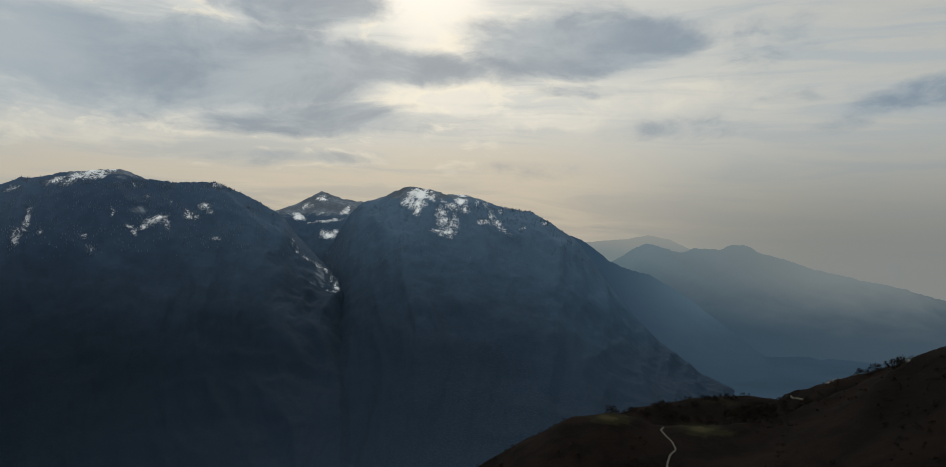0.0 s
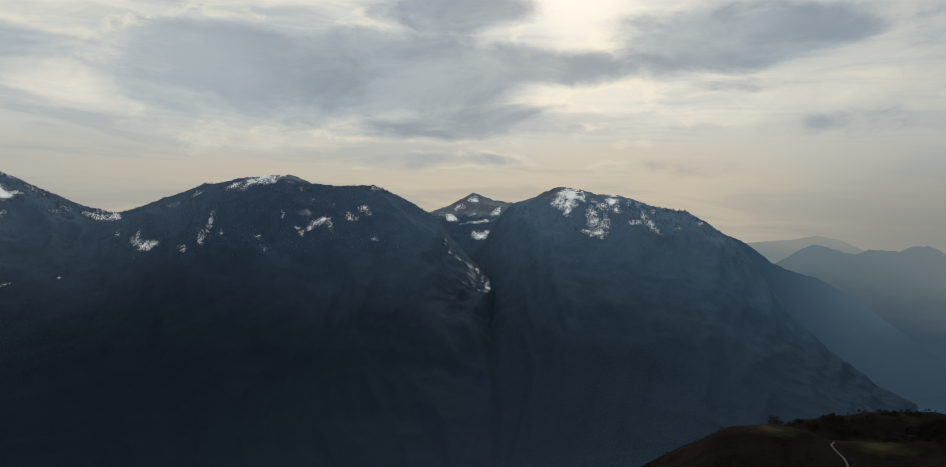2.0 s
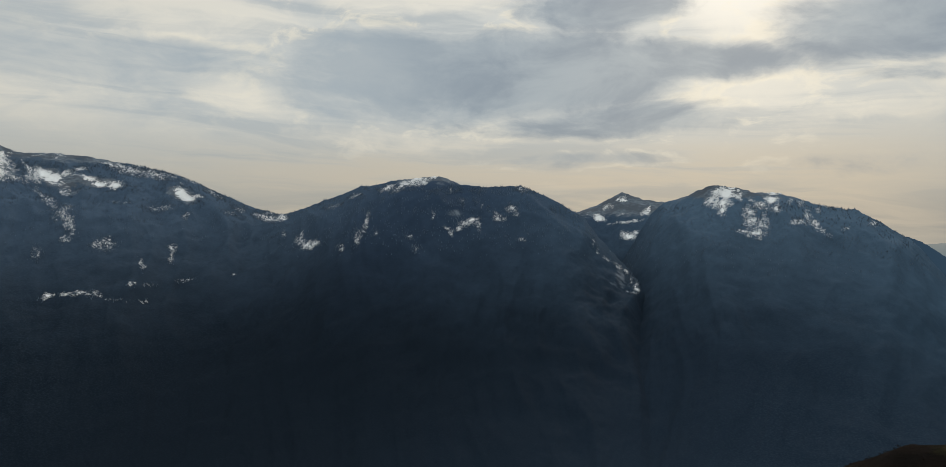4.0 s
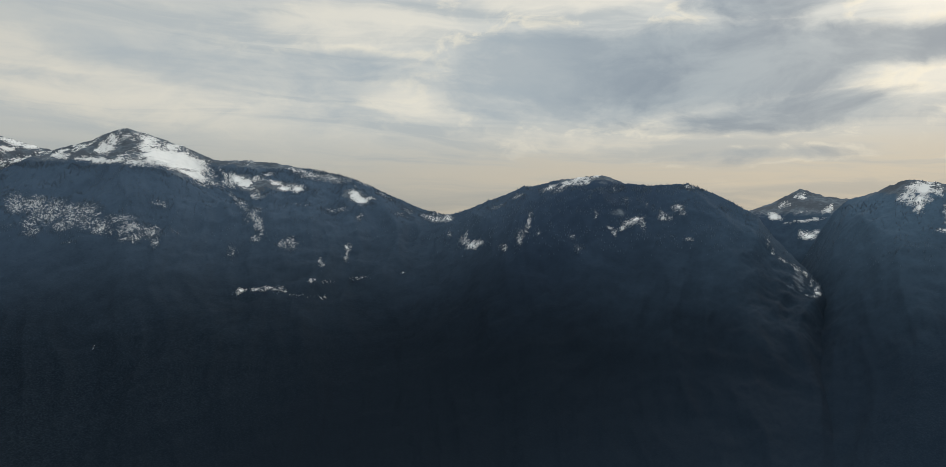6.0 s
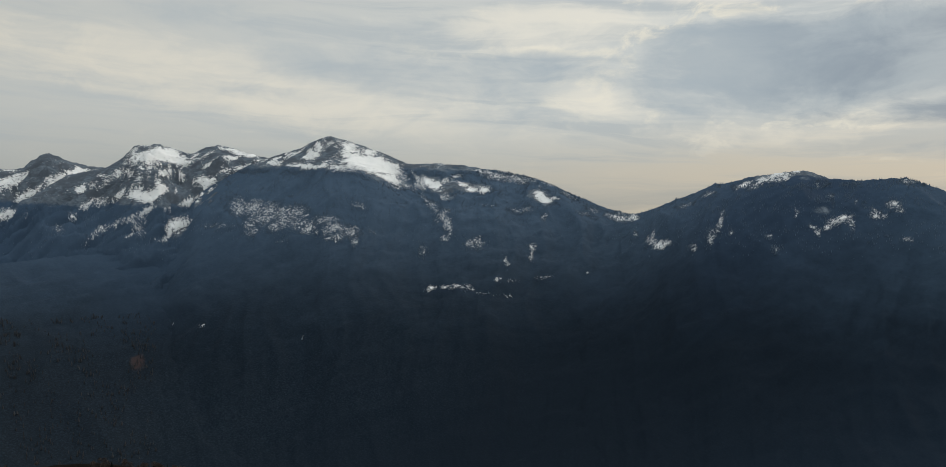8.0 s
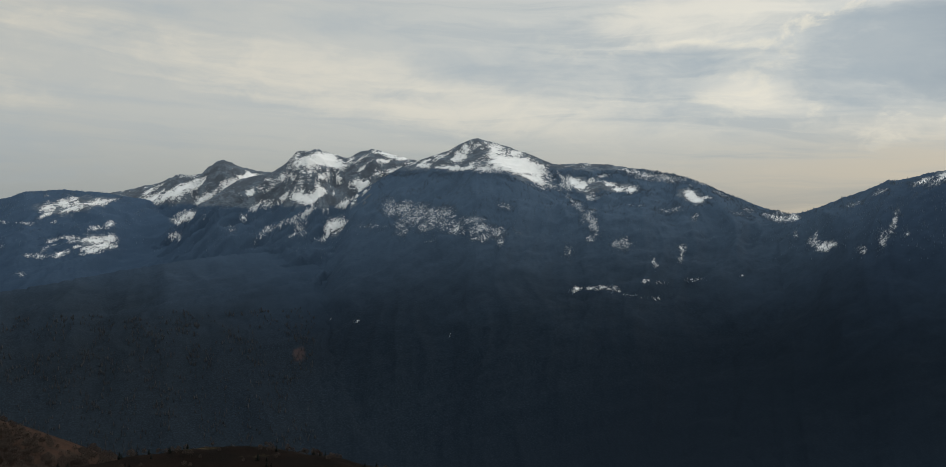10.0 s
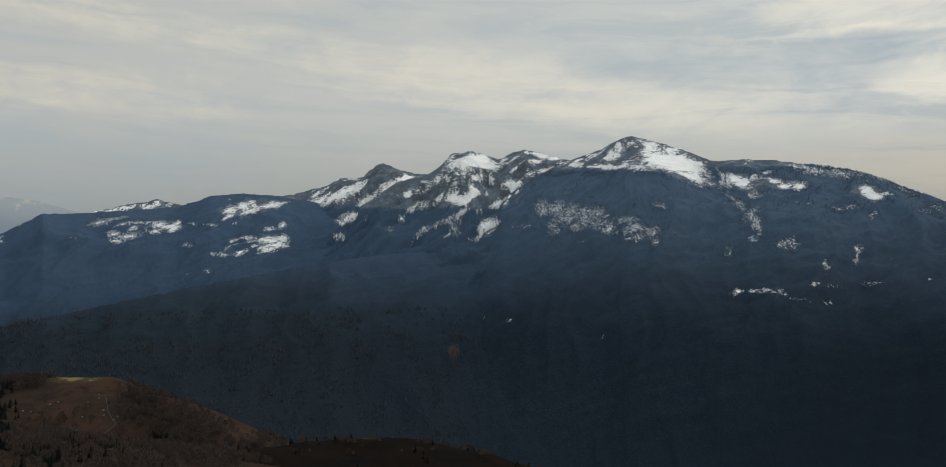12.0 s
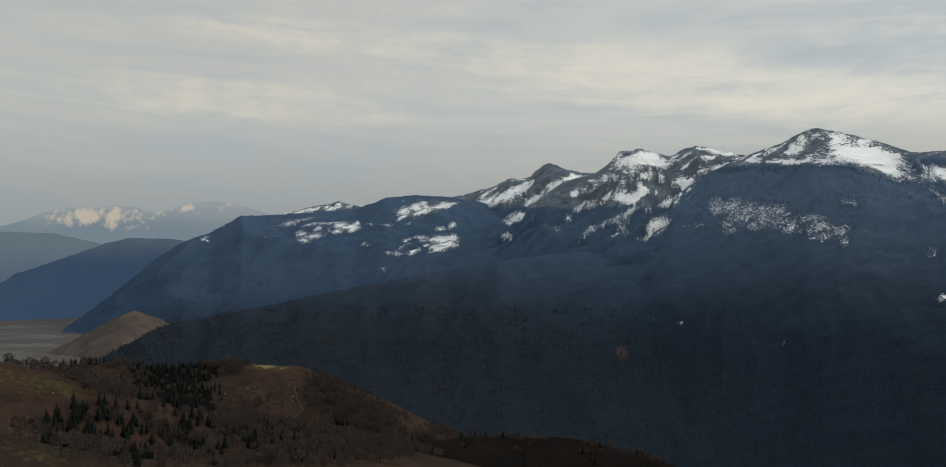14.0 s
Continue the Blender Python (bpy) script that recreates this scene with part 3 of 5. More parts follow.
WOOD_D = ([(64.2, 1.67, 0.74, 0.62, 0, 0.57), (63.3, 1.45, 0.85, 0.73, 0, 0.55), (63.7, 0.68, 0.74, 0.52, 0, 0.5), (62.4, 1.59, 0.96, 0.52, 0, 0.46), (62.2, 0.69, 0.86, 0.42, 0, 0.5), (61.4, 0.42, 0.65, 0.42, 0, 0.62), (60.2, 1.01, 0.98, 0.42, 0, 0.46), (59.5, 0.33, 0.87, 0.42, 0, 0.5)] +
    [(58.3, 0.1, 0.77, 0.42, 0, 0.5), (59.6, -0.27, 0.65, 0.27, 0, 0.55), (58, -0.59, 0.27, 0.42, 0, 0.5), (56.7, 0.19, 0.44, 0.16, -20, 0.42), (63.3, -0.53, 0.53, 0.1, 0, 0.42), (66.4, 2.02, 0.62, 0.62, 0, 0.59), (65.3, 1.89, 0.73, 0.62, 0, 0.57), (65.6, 0.55, 0.52, 0.62, 0, 0.5)] +
    [(64.6, 1.13, 0.63, 0.72, 0, 0.55), (57.7, 2.16, 0.66, 0.27, -25, 0.42), (67.6, 0.58, 1.28, 0.18, 0, 0.34), (48.9, -0.73, 0.64, 0.41, 0, 0.5), (48.6, -0.59, 0.23, 0.37, 0, 0.6), (44.5, -1.04, 0.27, 0.27, 30, 0.7), (44.6, -1.73, 0.18, 0.46, 0, 0.5), (46.5, -2.06, 0.14, 0.37, 15, 0.55)] +
    [(52.9, -1.14, 0.37, 0.55, 0, 0.35), (52.3, -4.18, 0.42, 0.18, 20, 0.9), (51.4, -4.09, 0.74, 0.07, 3, 0.75), (50.2, -4.04, 0.92, 0.12, 3, 0.75), (49.2, -4.27, 0.64, 0.07, -25, 0.7), (47.1, -3.48, 0.32, 0.07, 0, 0.9), (46.2, -3.57, 0.64, 0.05, 0, 0.6), (43.7, -3.32, 0.63, 0.05, 5, 0.6)] +
    [(40.3, -2.97, 0.13, 0.05, 0, 0.9), (48.2, -4.54, 1.38, 0.05, -5, 0.4), (46.3, -4.76, 0.27, 0.05, 0, 0.6), (69, -6.53, 0.25, 0.06, 0, 1), (70.9, -6.33, 0.12, 0.05, 0, 0.9), (62, -7.66, 0.18, 0.06, 0, 1), (60.9, -7.69, 0.09, 0.05, 0, 0.9)])
SNOW_E = ([(71.4, 5.68, 1.15, 0.39, -5, 1), (72.2, 5.39, 0.97, 0.35, 0, 0.95), (73, 5.37, 0.8, 0.39, 25, 0.72), (70.6, 5.19, 0.83, 0.26, -10, 0.8), (72.6, 4.82, 0.56, 0.34, 0, 0.6), (73.4, 5.65, 0.56, 0.34, 40, 0.45), (74.4, 4.13, 0.39, 0.26, 30, 0.6), (73.6, 4.15, 0.56, 0.21, -40, 0.55)] +
    [(72.9, 4.09, 0.56, 0.22, 30, 0.8), (72.5, 4.4, 0.32, 0.17, 35, 0.7), (71.4, 4.3, 0.49, 0.17, 10, 0.8), (70.3, 4.16, 0.33, 0.13, -45, 0.8), (70.3, 3.89, 0.25, 0.11, 25, 0.8), (71.8, 3.43, 0.33, 0.26, -40, 0.85), (71.7, 3, 0.41, 0.35, 50, 1), (72.4, 2.68, 0.81, 0.35, 10, 0.95)] +
    [(73.2, 2.8, 0.56, 0.3, 0, 0.85), (73, 3.23, 0.24, 0.43, 0, 0.6), (73.8, 2.87, 0.63, 0.26, 20, 0.75), (74.5, 2.51, 0.55, 0.21, 30, 0.7), (70.1, 5.68, 0.42, 0.13, -25, -0.8), (72.5, 3.41, 0.4, 0.26, 0, -0.8)])
LEDGE_E = ([(67.3, 5.37, 0.68, 0.22, 20, 1), (68.4, 4.95, 0.42, 0.27, 0, 0.85), (68.7, 4.72, 0.3, 0.22, 0, 0.8), (66.6, 6.01, 0.69, 0.22, -20, 0.7), (65.6, 5.81, 0.61, 0.18, -10, 0.75), (67.6, 6.2, 0.26, 0.18, -30, 0.6), (69.5, 5.44, 0.59, 0.26, 15, 0.6), (68.5, 5.69, 0.42, 0.18, 30, 0.5)] +
    [(68.7, 3.71, 0.59, 0.4, -10, 1), (69.1, 3.92, 0.34, 0.18, 0, 0.9), (68.3, 3.94, 0.21, 0.35, 0, 0.8), (69.8, 2.29, 0.67, 0.13, 22, 0.95), (69, 2.87, 0.25, 0.09, 40, 0.8), (70.7, 3.06, 0.12, 0.13, 0, 0.6), (70.5, 0.75, 0.66, 0.35, 15, 1), (71, 0.09, 0.58, 0.22, 45, 1)] +
    [(69.8, 0.88, 0.33, 0.13, 50, 0.8), (71.8, -0.43, 0.24, 0.09, 0, 0.5), (72.4, 1.82, 0.48, 0.17, 35, 0.75), (73.2, 1.29, 0.56, 0.13, 40, 0.65), (73.8, 1.03, 0.55, 0.13, 30, 0.6), (72.9, 1.17, 0.2, 0.34, 20, 0.65), (73.2, 0.52, 0.24, 0.52, 30, 0.55), (73.6, -0.04, 0.32, 0.11, 40, 0.7)] +
    [(74.6, 0.73, 0.55, 0.13, 30, 0.6), (71.2, 1.7, 0.33, 0.09, -20, 0.5), (65.9, 4.78, 0.87, 0.18, 8, 0.75), (67.2, 4.67, 0.51, 0.13, 5, 0.7), (64.8, 5.34, 0.53, 0.18, 0, 0.7)])
SNOW_F = ([(77.9, 3.73, 0.67, 0.37, 20, 1), (78.2, 3.26, 0.52, 0.25, 30, 1), (77.3, 4.04, 0.45, 0.25, 10, 1), (76.5, 4.06, 0.53, 0.29, 0, 1), (75.9, 4.17, 0.69, 0.17, -5, 1), (76.7, 3.51, 0.38, 0.13, 30, 0.8), (76.9, 4.42, 0.15, 0.17, 0, 0.9), (81.1, 3.3, 1.19, 0.32, 22, 0.85)] +
    [(82.3, 2.74, 1.16, 0.32, 20, 1), (83.3, 2.44, 0.74, 0.31, 15, 1), (83.5, 2.91, 0.53, 0.12, 20, 0.75), (80.2, 3.85, 0.5, 0.12, 10, 0.7), (80.9, 4.11, 0.63, 0.12, -5, 0.5), (83, 3.35, 0.67, 0.08, 10, 0.6), (81.6, 2.28, 0.49, 0.12, 30, 0.5), (79.9, 2.53, 0.57, 0.24, 35, 0.9)] +
    [(79.1, 2.95, 0.51, 0.16, 30, 0.85), (80.2, 2.19, 0.36, 0.16, 30, 0.8), (78.8, 2.55, 0.51, 0.16, 30, 0.55), (79.1, 2.13, 0.36, 0.16, 30, 0.5), (78.6, 4.4, 0.81, 0.49, 0, -0.6)])
LEDGE_F = ([(76.7, 3.01, 0.3, 0.21, 20, 0.8), (75.7, 3.33, 0.39, 0.25, 20, 0.8), (75.3, 3.68, 0.31, 0.42, 30, 0.6), (76.3, 1.98, 0.46, 0.17, 35, 0.75), (75.5, 2.29, 0.46, 0.21, 25, 0.7), (81.3, 1.17, 0.56, 0.28, 30, 1), (80.8, 1.42, 0.25, 0.16, 0, 1), (81.6, 0.88, 0.28, 0.16, 20, 0.9)] +
    [(81.9, -0.11, 0.35, 0.2, 10, 1), (81.6, -0.28, 0.14, 0.08, 0, 0.9), (77.2, 1.13, 0.3, 0.17, -25, 0.9), (75.5, 0.3, 0.46, 0.17, 25, 0.7), (76, -0.2, 0.31, 0.13, 35, 0.6), (76.5, -0.75, 0.3, 0.13, 45, 0.6), (79.9, 1.19, 0.29, 0.2, 0, 0.4), (78, 0.38, 0.37, 0.33, 0, 0.25)])
SNOW_G = ([(89.7, 1.73, 0.46, 0.32, 30, 0.75), (88.7, 1.96, 0.55, 0.37, -40, 0.7), (89.9, 1.18, 0.46, 0.14, 20, 0.9), (88.3, 1.64, 0.83, 0.18, 15, 0.75), (87.1, 2.05, 0.74, 0.23, 15, 0.7), (88.1, 2.19, 0.64, 0.28, -40, 0.6), (89.8, 2.42, 0.18, 0.09, 0, 0.6), (86.2, 2.19, 0.74, 0.14, 15, 0.75)] +
    [(89.4, 0.77, 0.18, 0.14, 0, 0.7), (86.9, -0.48, 0.74, 0.37, 0, 0.75), (86.4, -0.81, 0.83, 0.28, 5, 0.78), (87, -1.13, 0.55, 0.28, 0, 0.75), (86, -0.34, 0.46, 0.37, 0, 0.75), (87.6, -0.34, 1.38, 0.14, 10, 0.8), (88.7, -0.34, 0.73, 0.14, 8, 0.8), (89.4, -0.57, 0.37, 0.18, 0, 0.8)] +
    [(89.9, -1.03, 0.27, 0.14, 30, 0.6), (88.9, -1.31, 0.55, 0.18, 15, 0.9), (90.1, -1.48, 0.37, 0.18, 0, 0.75), (90.8, -1.44, 0.23, 0.14, 0, 0.75), (87.9, -0.94, 0.32, 0.18, -10, 0.85), (87.6, -1.4, 0.28, 0.09, 0, 0.8), (86.9, 0.35, 0.41, 0.18, 0, 0.9), (86, 0.58, 0.32, 0.28, 20, 0.8)] +
    [(85.7, -0.9, 0.28, 0.09, 0, 0.7)])
CLEARING_G = ([(93.5, 0.45, 0.45, 0.27, 10, 0.95), (94.2, 0.63, 0.72, 0.23, 5, 0.85), (94.6, 0.17, 0.54, 0.14, 0, 0.7), (93.2, 0.81, 0.27, 0.14, 30, 0.9), (95.3, 0.81, 0.98, 0.09, 5, 0.8), (96.6, 0.72, 0.79, 0.11, 15, 0.75), (98.2, 0.8, 0.7, 0.18, 15, 0.75), (97.5, 1.03, 0.88, 0.13, 12, 0.6)] +
    [(96, 0.45, 0.35, 0.14, 20, 0.7), (96.4, -0.1, 0.71, 0.27, 10, 0.75), (97.1, -0.45, 0.53, 0.14, 0, 0.85), (97.3, -0, 0.44, 0.22, 0, 0.65), (95.5, 0.22, 0.36, 0.09, 10, 0.7), (99.9, -0.22, 0.26, 0.13, 0, 0.7), (92.6, -0.79, 0.36, 0.18, 0, 0.7), (92.3, 0.72, 0.36, 0.09, -10, 0.6)] +
    [(91, 0.67, 0.46, 0.09, 0, 0.5), (92.6, -2.84, 0.18, 0.09, 0, 0.8), (91.2, -2.67, 0.32, 0.14, 0, 0.6), (104.1, -0.3, 0.33, 0.07, 20, 0.8), (103.9, -0.51, 0.25, 0.05, 0, 0.8), (102.8, 0.62, 0.17, 0.06, 40, 0.8)])
SNOW_G2 = ([(96.6, 1.84, 0.62, 0.14, 10, 0.9), (97.3, 1.62, 0.7, 0.13, 5, 0.9), (95.3, 1.94, 0.8, 0.18, -5, 0.7), (94.6, 2.17, 0.36, 0.18, 0, 0.6), (93.7, 2.04, 0.27, 0.14, -20, 0.7), (98.6, 1.47, 0.61, 0.09, 12, 0.7)])

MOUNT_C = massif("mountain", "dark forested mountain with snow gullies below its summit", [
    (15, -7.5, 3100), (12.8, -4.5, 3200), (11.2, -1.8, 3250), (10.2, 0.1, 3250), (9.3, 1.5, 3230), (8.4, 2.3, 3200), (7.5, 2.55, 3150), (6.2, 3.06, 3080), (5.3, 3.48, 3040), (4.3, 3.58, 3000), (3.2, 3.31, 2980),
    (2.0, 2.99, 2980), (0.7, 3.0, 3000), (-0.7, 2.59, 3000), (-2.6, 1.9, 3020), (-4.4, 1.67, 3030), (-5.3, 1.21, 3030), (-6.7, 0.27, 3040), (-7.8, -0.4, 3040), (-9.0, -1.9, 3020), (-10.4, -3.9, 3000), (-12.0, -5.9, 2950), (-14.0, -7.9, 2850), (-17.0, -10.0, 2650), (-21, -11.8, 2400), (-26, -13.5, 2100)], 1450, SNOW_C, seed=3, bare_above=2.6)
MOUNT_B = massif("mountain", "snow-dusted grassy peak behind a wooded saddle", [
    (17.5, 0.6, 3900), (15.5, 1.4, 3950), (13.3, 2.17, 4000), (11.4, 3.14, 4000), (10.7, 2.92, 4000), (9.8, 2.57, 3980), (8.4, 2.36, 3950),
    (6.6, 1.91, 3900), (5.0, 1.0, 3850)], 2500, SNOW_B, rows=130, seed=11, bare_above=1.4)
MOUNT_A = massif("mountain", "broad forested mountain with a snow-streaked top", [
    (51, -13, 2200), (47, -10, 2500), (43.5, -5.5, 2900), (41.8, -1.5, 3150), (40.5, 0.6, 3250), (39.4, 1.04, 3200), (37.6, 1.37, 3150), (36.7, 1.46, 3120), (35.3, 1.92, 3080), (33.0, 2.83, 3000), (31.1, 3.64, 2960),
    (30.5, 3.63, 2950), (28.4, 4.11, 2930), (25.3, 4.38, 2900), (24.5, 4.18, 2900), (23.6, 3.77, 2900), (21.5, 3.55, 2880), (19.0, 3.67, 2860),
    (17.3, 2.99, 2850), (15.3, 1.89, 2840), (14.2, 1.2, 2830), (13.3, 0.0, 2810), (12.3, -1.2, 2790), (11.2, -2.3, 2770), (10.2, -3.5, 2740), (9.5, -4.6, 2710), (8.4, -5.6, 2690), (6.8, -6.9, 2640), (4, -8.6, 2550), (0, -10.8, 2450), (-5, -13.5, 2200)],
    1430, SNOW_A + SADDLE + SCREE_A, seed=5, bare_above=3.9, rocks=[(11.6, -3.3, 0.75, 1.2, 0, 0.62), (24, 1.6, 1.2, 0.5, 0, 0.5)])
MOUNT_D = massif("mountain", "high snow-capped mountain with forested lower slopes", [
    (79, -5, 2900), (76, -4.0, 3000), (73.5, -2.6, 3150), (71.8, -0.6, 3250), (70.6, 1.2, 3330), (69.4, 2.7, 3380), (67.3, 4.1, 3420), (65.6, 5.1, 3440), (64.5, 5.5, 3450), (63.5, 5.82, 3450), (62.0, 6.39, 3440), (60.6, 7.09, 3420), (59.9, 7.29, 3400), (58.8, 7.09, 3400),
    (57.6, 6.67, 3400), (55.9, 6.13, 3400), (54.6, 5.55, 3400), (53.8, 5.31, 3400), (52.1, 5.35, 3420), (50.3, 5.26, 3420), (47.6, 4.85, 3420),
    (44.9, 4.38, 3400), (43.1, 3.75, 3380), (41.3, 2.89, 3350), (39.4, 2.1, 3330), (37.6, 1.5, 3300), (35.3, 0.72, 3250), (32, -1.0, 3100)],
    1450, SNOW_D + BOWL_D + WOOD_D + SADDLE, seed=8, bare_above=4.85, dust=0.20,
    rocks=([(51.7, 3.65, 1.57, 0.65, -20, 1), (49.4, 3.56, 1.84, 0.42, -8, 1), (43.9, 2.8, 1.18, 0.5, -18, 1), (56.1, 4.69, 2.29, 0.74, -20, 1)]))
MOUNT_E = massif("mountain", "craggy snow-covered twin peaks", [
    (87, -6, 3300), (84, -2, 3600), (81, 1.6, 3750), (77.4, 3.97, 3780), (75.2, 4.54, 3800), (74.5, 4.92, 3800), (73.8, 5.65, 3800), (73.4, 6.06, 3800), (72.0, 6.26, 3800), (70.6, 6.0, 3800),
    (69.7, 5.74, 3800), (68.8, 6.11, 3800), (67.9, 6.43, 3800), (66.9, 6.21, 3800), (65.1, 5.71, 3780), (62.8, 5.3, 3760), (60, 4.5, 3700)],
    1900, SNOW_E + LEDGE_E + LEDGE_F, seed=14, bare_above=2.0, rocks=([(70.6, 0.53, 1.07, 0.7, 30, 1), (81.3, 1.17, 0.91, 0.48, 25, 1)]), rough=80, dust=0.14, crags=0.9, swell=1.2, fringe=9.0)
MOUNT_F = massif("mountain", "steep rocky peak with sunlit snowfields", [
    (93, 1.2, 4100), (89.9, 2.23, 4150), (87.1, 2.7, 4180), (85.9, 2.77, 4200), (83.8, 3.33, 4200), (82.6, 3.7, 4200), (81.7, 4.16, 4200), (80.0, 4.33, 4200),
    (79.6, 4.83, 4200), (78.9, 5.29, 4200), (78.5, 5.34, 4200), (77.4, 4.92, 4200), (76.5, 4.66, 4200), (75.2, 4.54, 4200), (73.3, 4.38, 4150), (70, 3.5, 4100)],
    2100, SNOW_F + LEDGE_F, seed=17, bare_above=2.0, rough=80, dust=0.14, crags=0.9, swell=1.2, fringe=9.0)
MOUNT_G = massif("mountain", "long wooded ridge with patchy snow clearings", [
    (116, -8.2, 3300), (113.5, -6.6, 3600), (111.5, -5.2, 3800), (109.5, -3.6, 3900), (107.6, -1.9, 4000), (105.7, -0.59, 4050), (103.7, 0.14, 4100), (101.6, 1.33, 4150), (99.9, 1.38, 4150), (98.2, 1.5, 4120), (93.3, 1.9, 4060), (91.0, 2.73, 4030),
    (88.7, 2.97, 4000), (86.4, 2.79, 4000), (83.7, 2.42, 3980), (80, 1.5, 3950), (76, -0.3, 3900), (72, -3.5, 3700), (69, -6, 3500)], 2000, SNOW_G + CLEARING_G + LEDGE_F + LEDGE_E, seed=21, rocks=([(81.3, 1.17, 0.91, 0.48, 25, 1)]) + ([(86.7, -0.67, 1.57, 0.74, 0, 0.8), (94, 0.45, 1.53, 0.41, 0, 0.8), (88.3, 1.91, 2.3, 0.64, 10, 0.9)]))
massif("mountain", "pale snow-covered ridge in the distance", [
    (102, 0.6, 4600), (100.3, 1.16, 4600), (98.2, 1.61, 4600), (96.4, 2.07, 4600), (95.1, 2.3, 4600), (94.6, 2.49, 4600), (94.0, 2.27, 4600), (92.4, 1.95, 4600), (90, 1.0, 4600)],
    3600, SNOW_G2, rows=60, seed=24, bare_above=1.0)
MOUNT_S = massif("mountain", "low forested spur falling to the valley", [
    (64, -6.5, 2600), (67, -4, 2800), (70, -2.3, 2950), (74.6, -1.3, 2950), (79.1, -1.6, 2900), (85.5, -2.6, 2800), (92.9, -3.9, 2700), (101.6, -5.6, 2550), (107.3, -6.6, 2450), (110.5, -8.2, 2350), (116, -12, 2100)][::-1],
    1350, seed=27, rows=120, rough=30, scars=[(73.2, -8.9, 0.5, 0.55, 0, 1.0)])
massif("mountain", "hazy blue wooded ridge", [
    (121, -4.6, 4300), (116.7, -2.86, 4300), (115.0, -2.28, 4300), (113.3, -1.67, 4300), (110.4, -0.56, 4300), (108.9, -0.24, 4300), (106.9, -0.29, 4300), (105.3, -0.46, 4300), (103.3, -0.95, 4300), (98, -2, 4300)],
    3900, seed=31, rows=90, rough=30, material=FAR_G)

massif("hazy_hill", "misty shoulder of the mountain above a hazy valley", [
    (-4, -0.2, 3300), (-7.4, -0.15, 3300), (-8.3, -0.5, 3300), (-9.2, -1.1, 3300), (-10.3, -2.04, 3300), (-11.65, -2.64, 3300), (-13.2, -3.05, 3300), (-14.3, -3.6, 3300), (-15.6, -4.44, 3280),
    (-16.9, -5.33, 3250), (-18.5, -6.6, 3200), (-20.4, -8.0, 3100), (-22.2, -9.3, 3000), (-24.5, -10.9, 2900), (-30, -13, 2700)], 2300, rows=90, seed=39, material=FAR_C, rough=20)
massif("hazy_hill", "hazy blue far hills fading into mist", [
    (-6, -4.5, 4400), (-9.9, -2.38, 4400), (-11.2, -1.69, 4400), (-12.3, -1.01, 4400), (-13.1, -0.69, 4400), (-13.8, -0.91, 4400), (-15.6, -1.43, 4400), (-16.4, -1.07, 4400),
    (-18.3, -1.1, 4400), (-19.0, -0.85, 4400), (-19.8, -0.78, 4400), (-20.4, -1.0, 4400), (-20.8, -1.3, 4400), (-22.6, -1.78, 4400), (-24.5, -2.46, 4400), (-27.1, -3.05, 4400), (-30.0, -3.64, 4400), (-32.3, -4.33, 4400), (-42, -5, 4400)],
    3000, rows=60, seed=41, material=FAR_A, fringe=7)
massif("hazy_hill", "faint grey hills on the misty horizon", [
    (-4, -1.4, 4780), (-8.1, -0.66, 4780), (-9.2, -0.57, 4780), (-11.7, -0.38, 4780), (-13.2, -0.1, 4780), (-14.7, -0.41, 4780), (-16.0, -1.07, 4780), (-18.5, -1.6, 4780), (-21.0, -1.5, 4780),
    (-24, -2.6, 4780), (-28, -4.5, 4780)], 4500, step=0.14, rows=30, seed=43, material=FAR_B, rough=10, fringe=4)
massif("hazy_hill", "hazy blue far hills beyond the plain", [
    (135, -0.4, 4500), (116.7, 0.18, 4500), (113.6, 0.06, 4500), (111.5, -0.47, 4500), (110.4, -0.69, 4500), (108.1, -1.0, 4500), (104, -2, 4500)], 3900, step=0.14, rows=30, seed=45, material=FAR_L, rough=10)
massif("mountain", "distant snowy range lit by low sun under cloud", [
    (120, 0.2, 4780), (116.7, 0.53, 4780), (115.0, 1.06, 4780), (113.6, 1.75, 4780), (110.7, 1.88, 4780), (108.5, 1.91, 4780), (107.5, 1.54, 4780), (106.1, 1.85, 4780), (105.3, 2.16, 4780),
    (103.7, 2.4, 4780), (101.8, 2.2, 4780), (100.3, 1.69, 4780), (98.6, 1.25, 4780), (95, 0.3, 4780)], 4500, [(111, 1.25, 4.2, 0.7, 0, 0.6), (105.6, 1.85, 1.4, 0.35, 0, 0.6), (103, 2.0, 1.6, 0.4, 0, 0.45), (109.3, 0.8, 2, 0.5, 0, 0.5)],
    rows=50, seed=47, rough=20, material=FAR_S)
massif("hill", "bare brown hillock lit by the sun", [
    (123, -9.8, 2900), (117.5, -9.3, 2900), (115.0, -8.3, 2900), (112.8, -7.2, 2900), (111.0, -6.35, 2900), (109.6, -5.56, 2900), (108.7, -5.31, 2900), (107.2, -5.88, 2900), (106.1, -6.6, 2880), (103, -8.6, 2850)],
    2300, seed=51, rows=60, rough=10, material=STUBBLE)


# added glowing sheet over the far valley floor, with mist put into its colour
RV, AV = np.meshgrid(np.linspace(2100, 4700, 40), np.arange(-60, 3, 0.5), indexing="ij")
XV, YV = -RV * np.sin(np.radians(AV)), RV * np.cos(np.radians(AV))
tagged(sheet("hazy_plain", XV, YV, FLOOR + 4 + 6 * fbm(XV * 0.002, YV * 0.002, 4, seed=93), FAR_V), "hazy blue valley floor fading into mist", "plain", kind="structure")

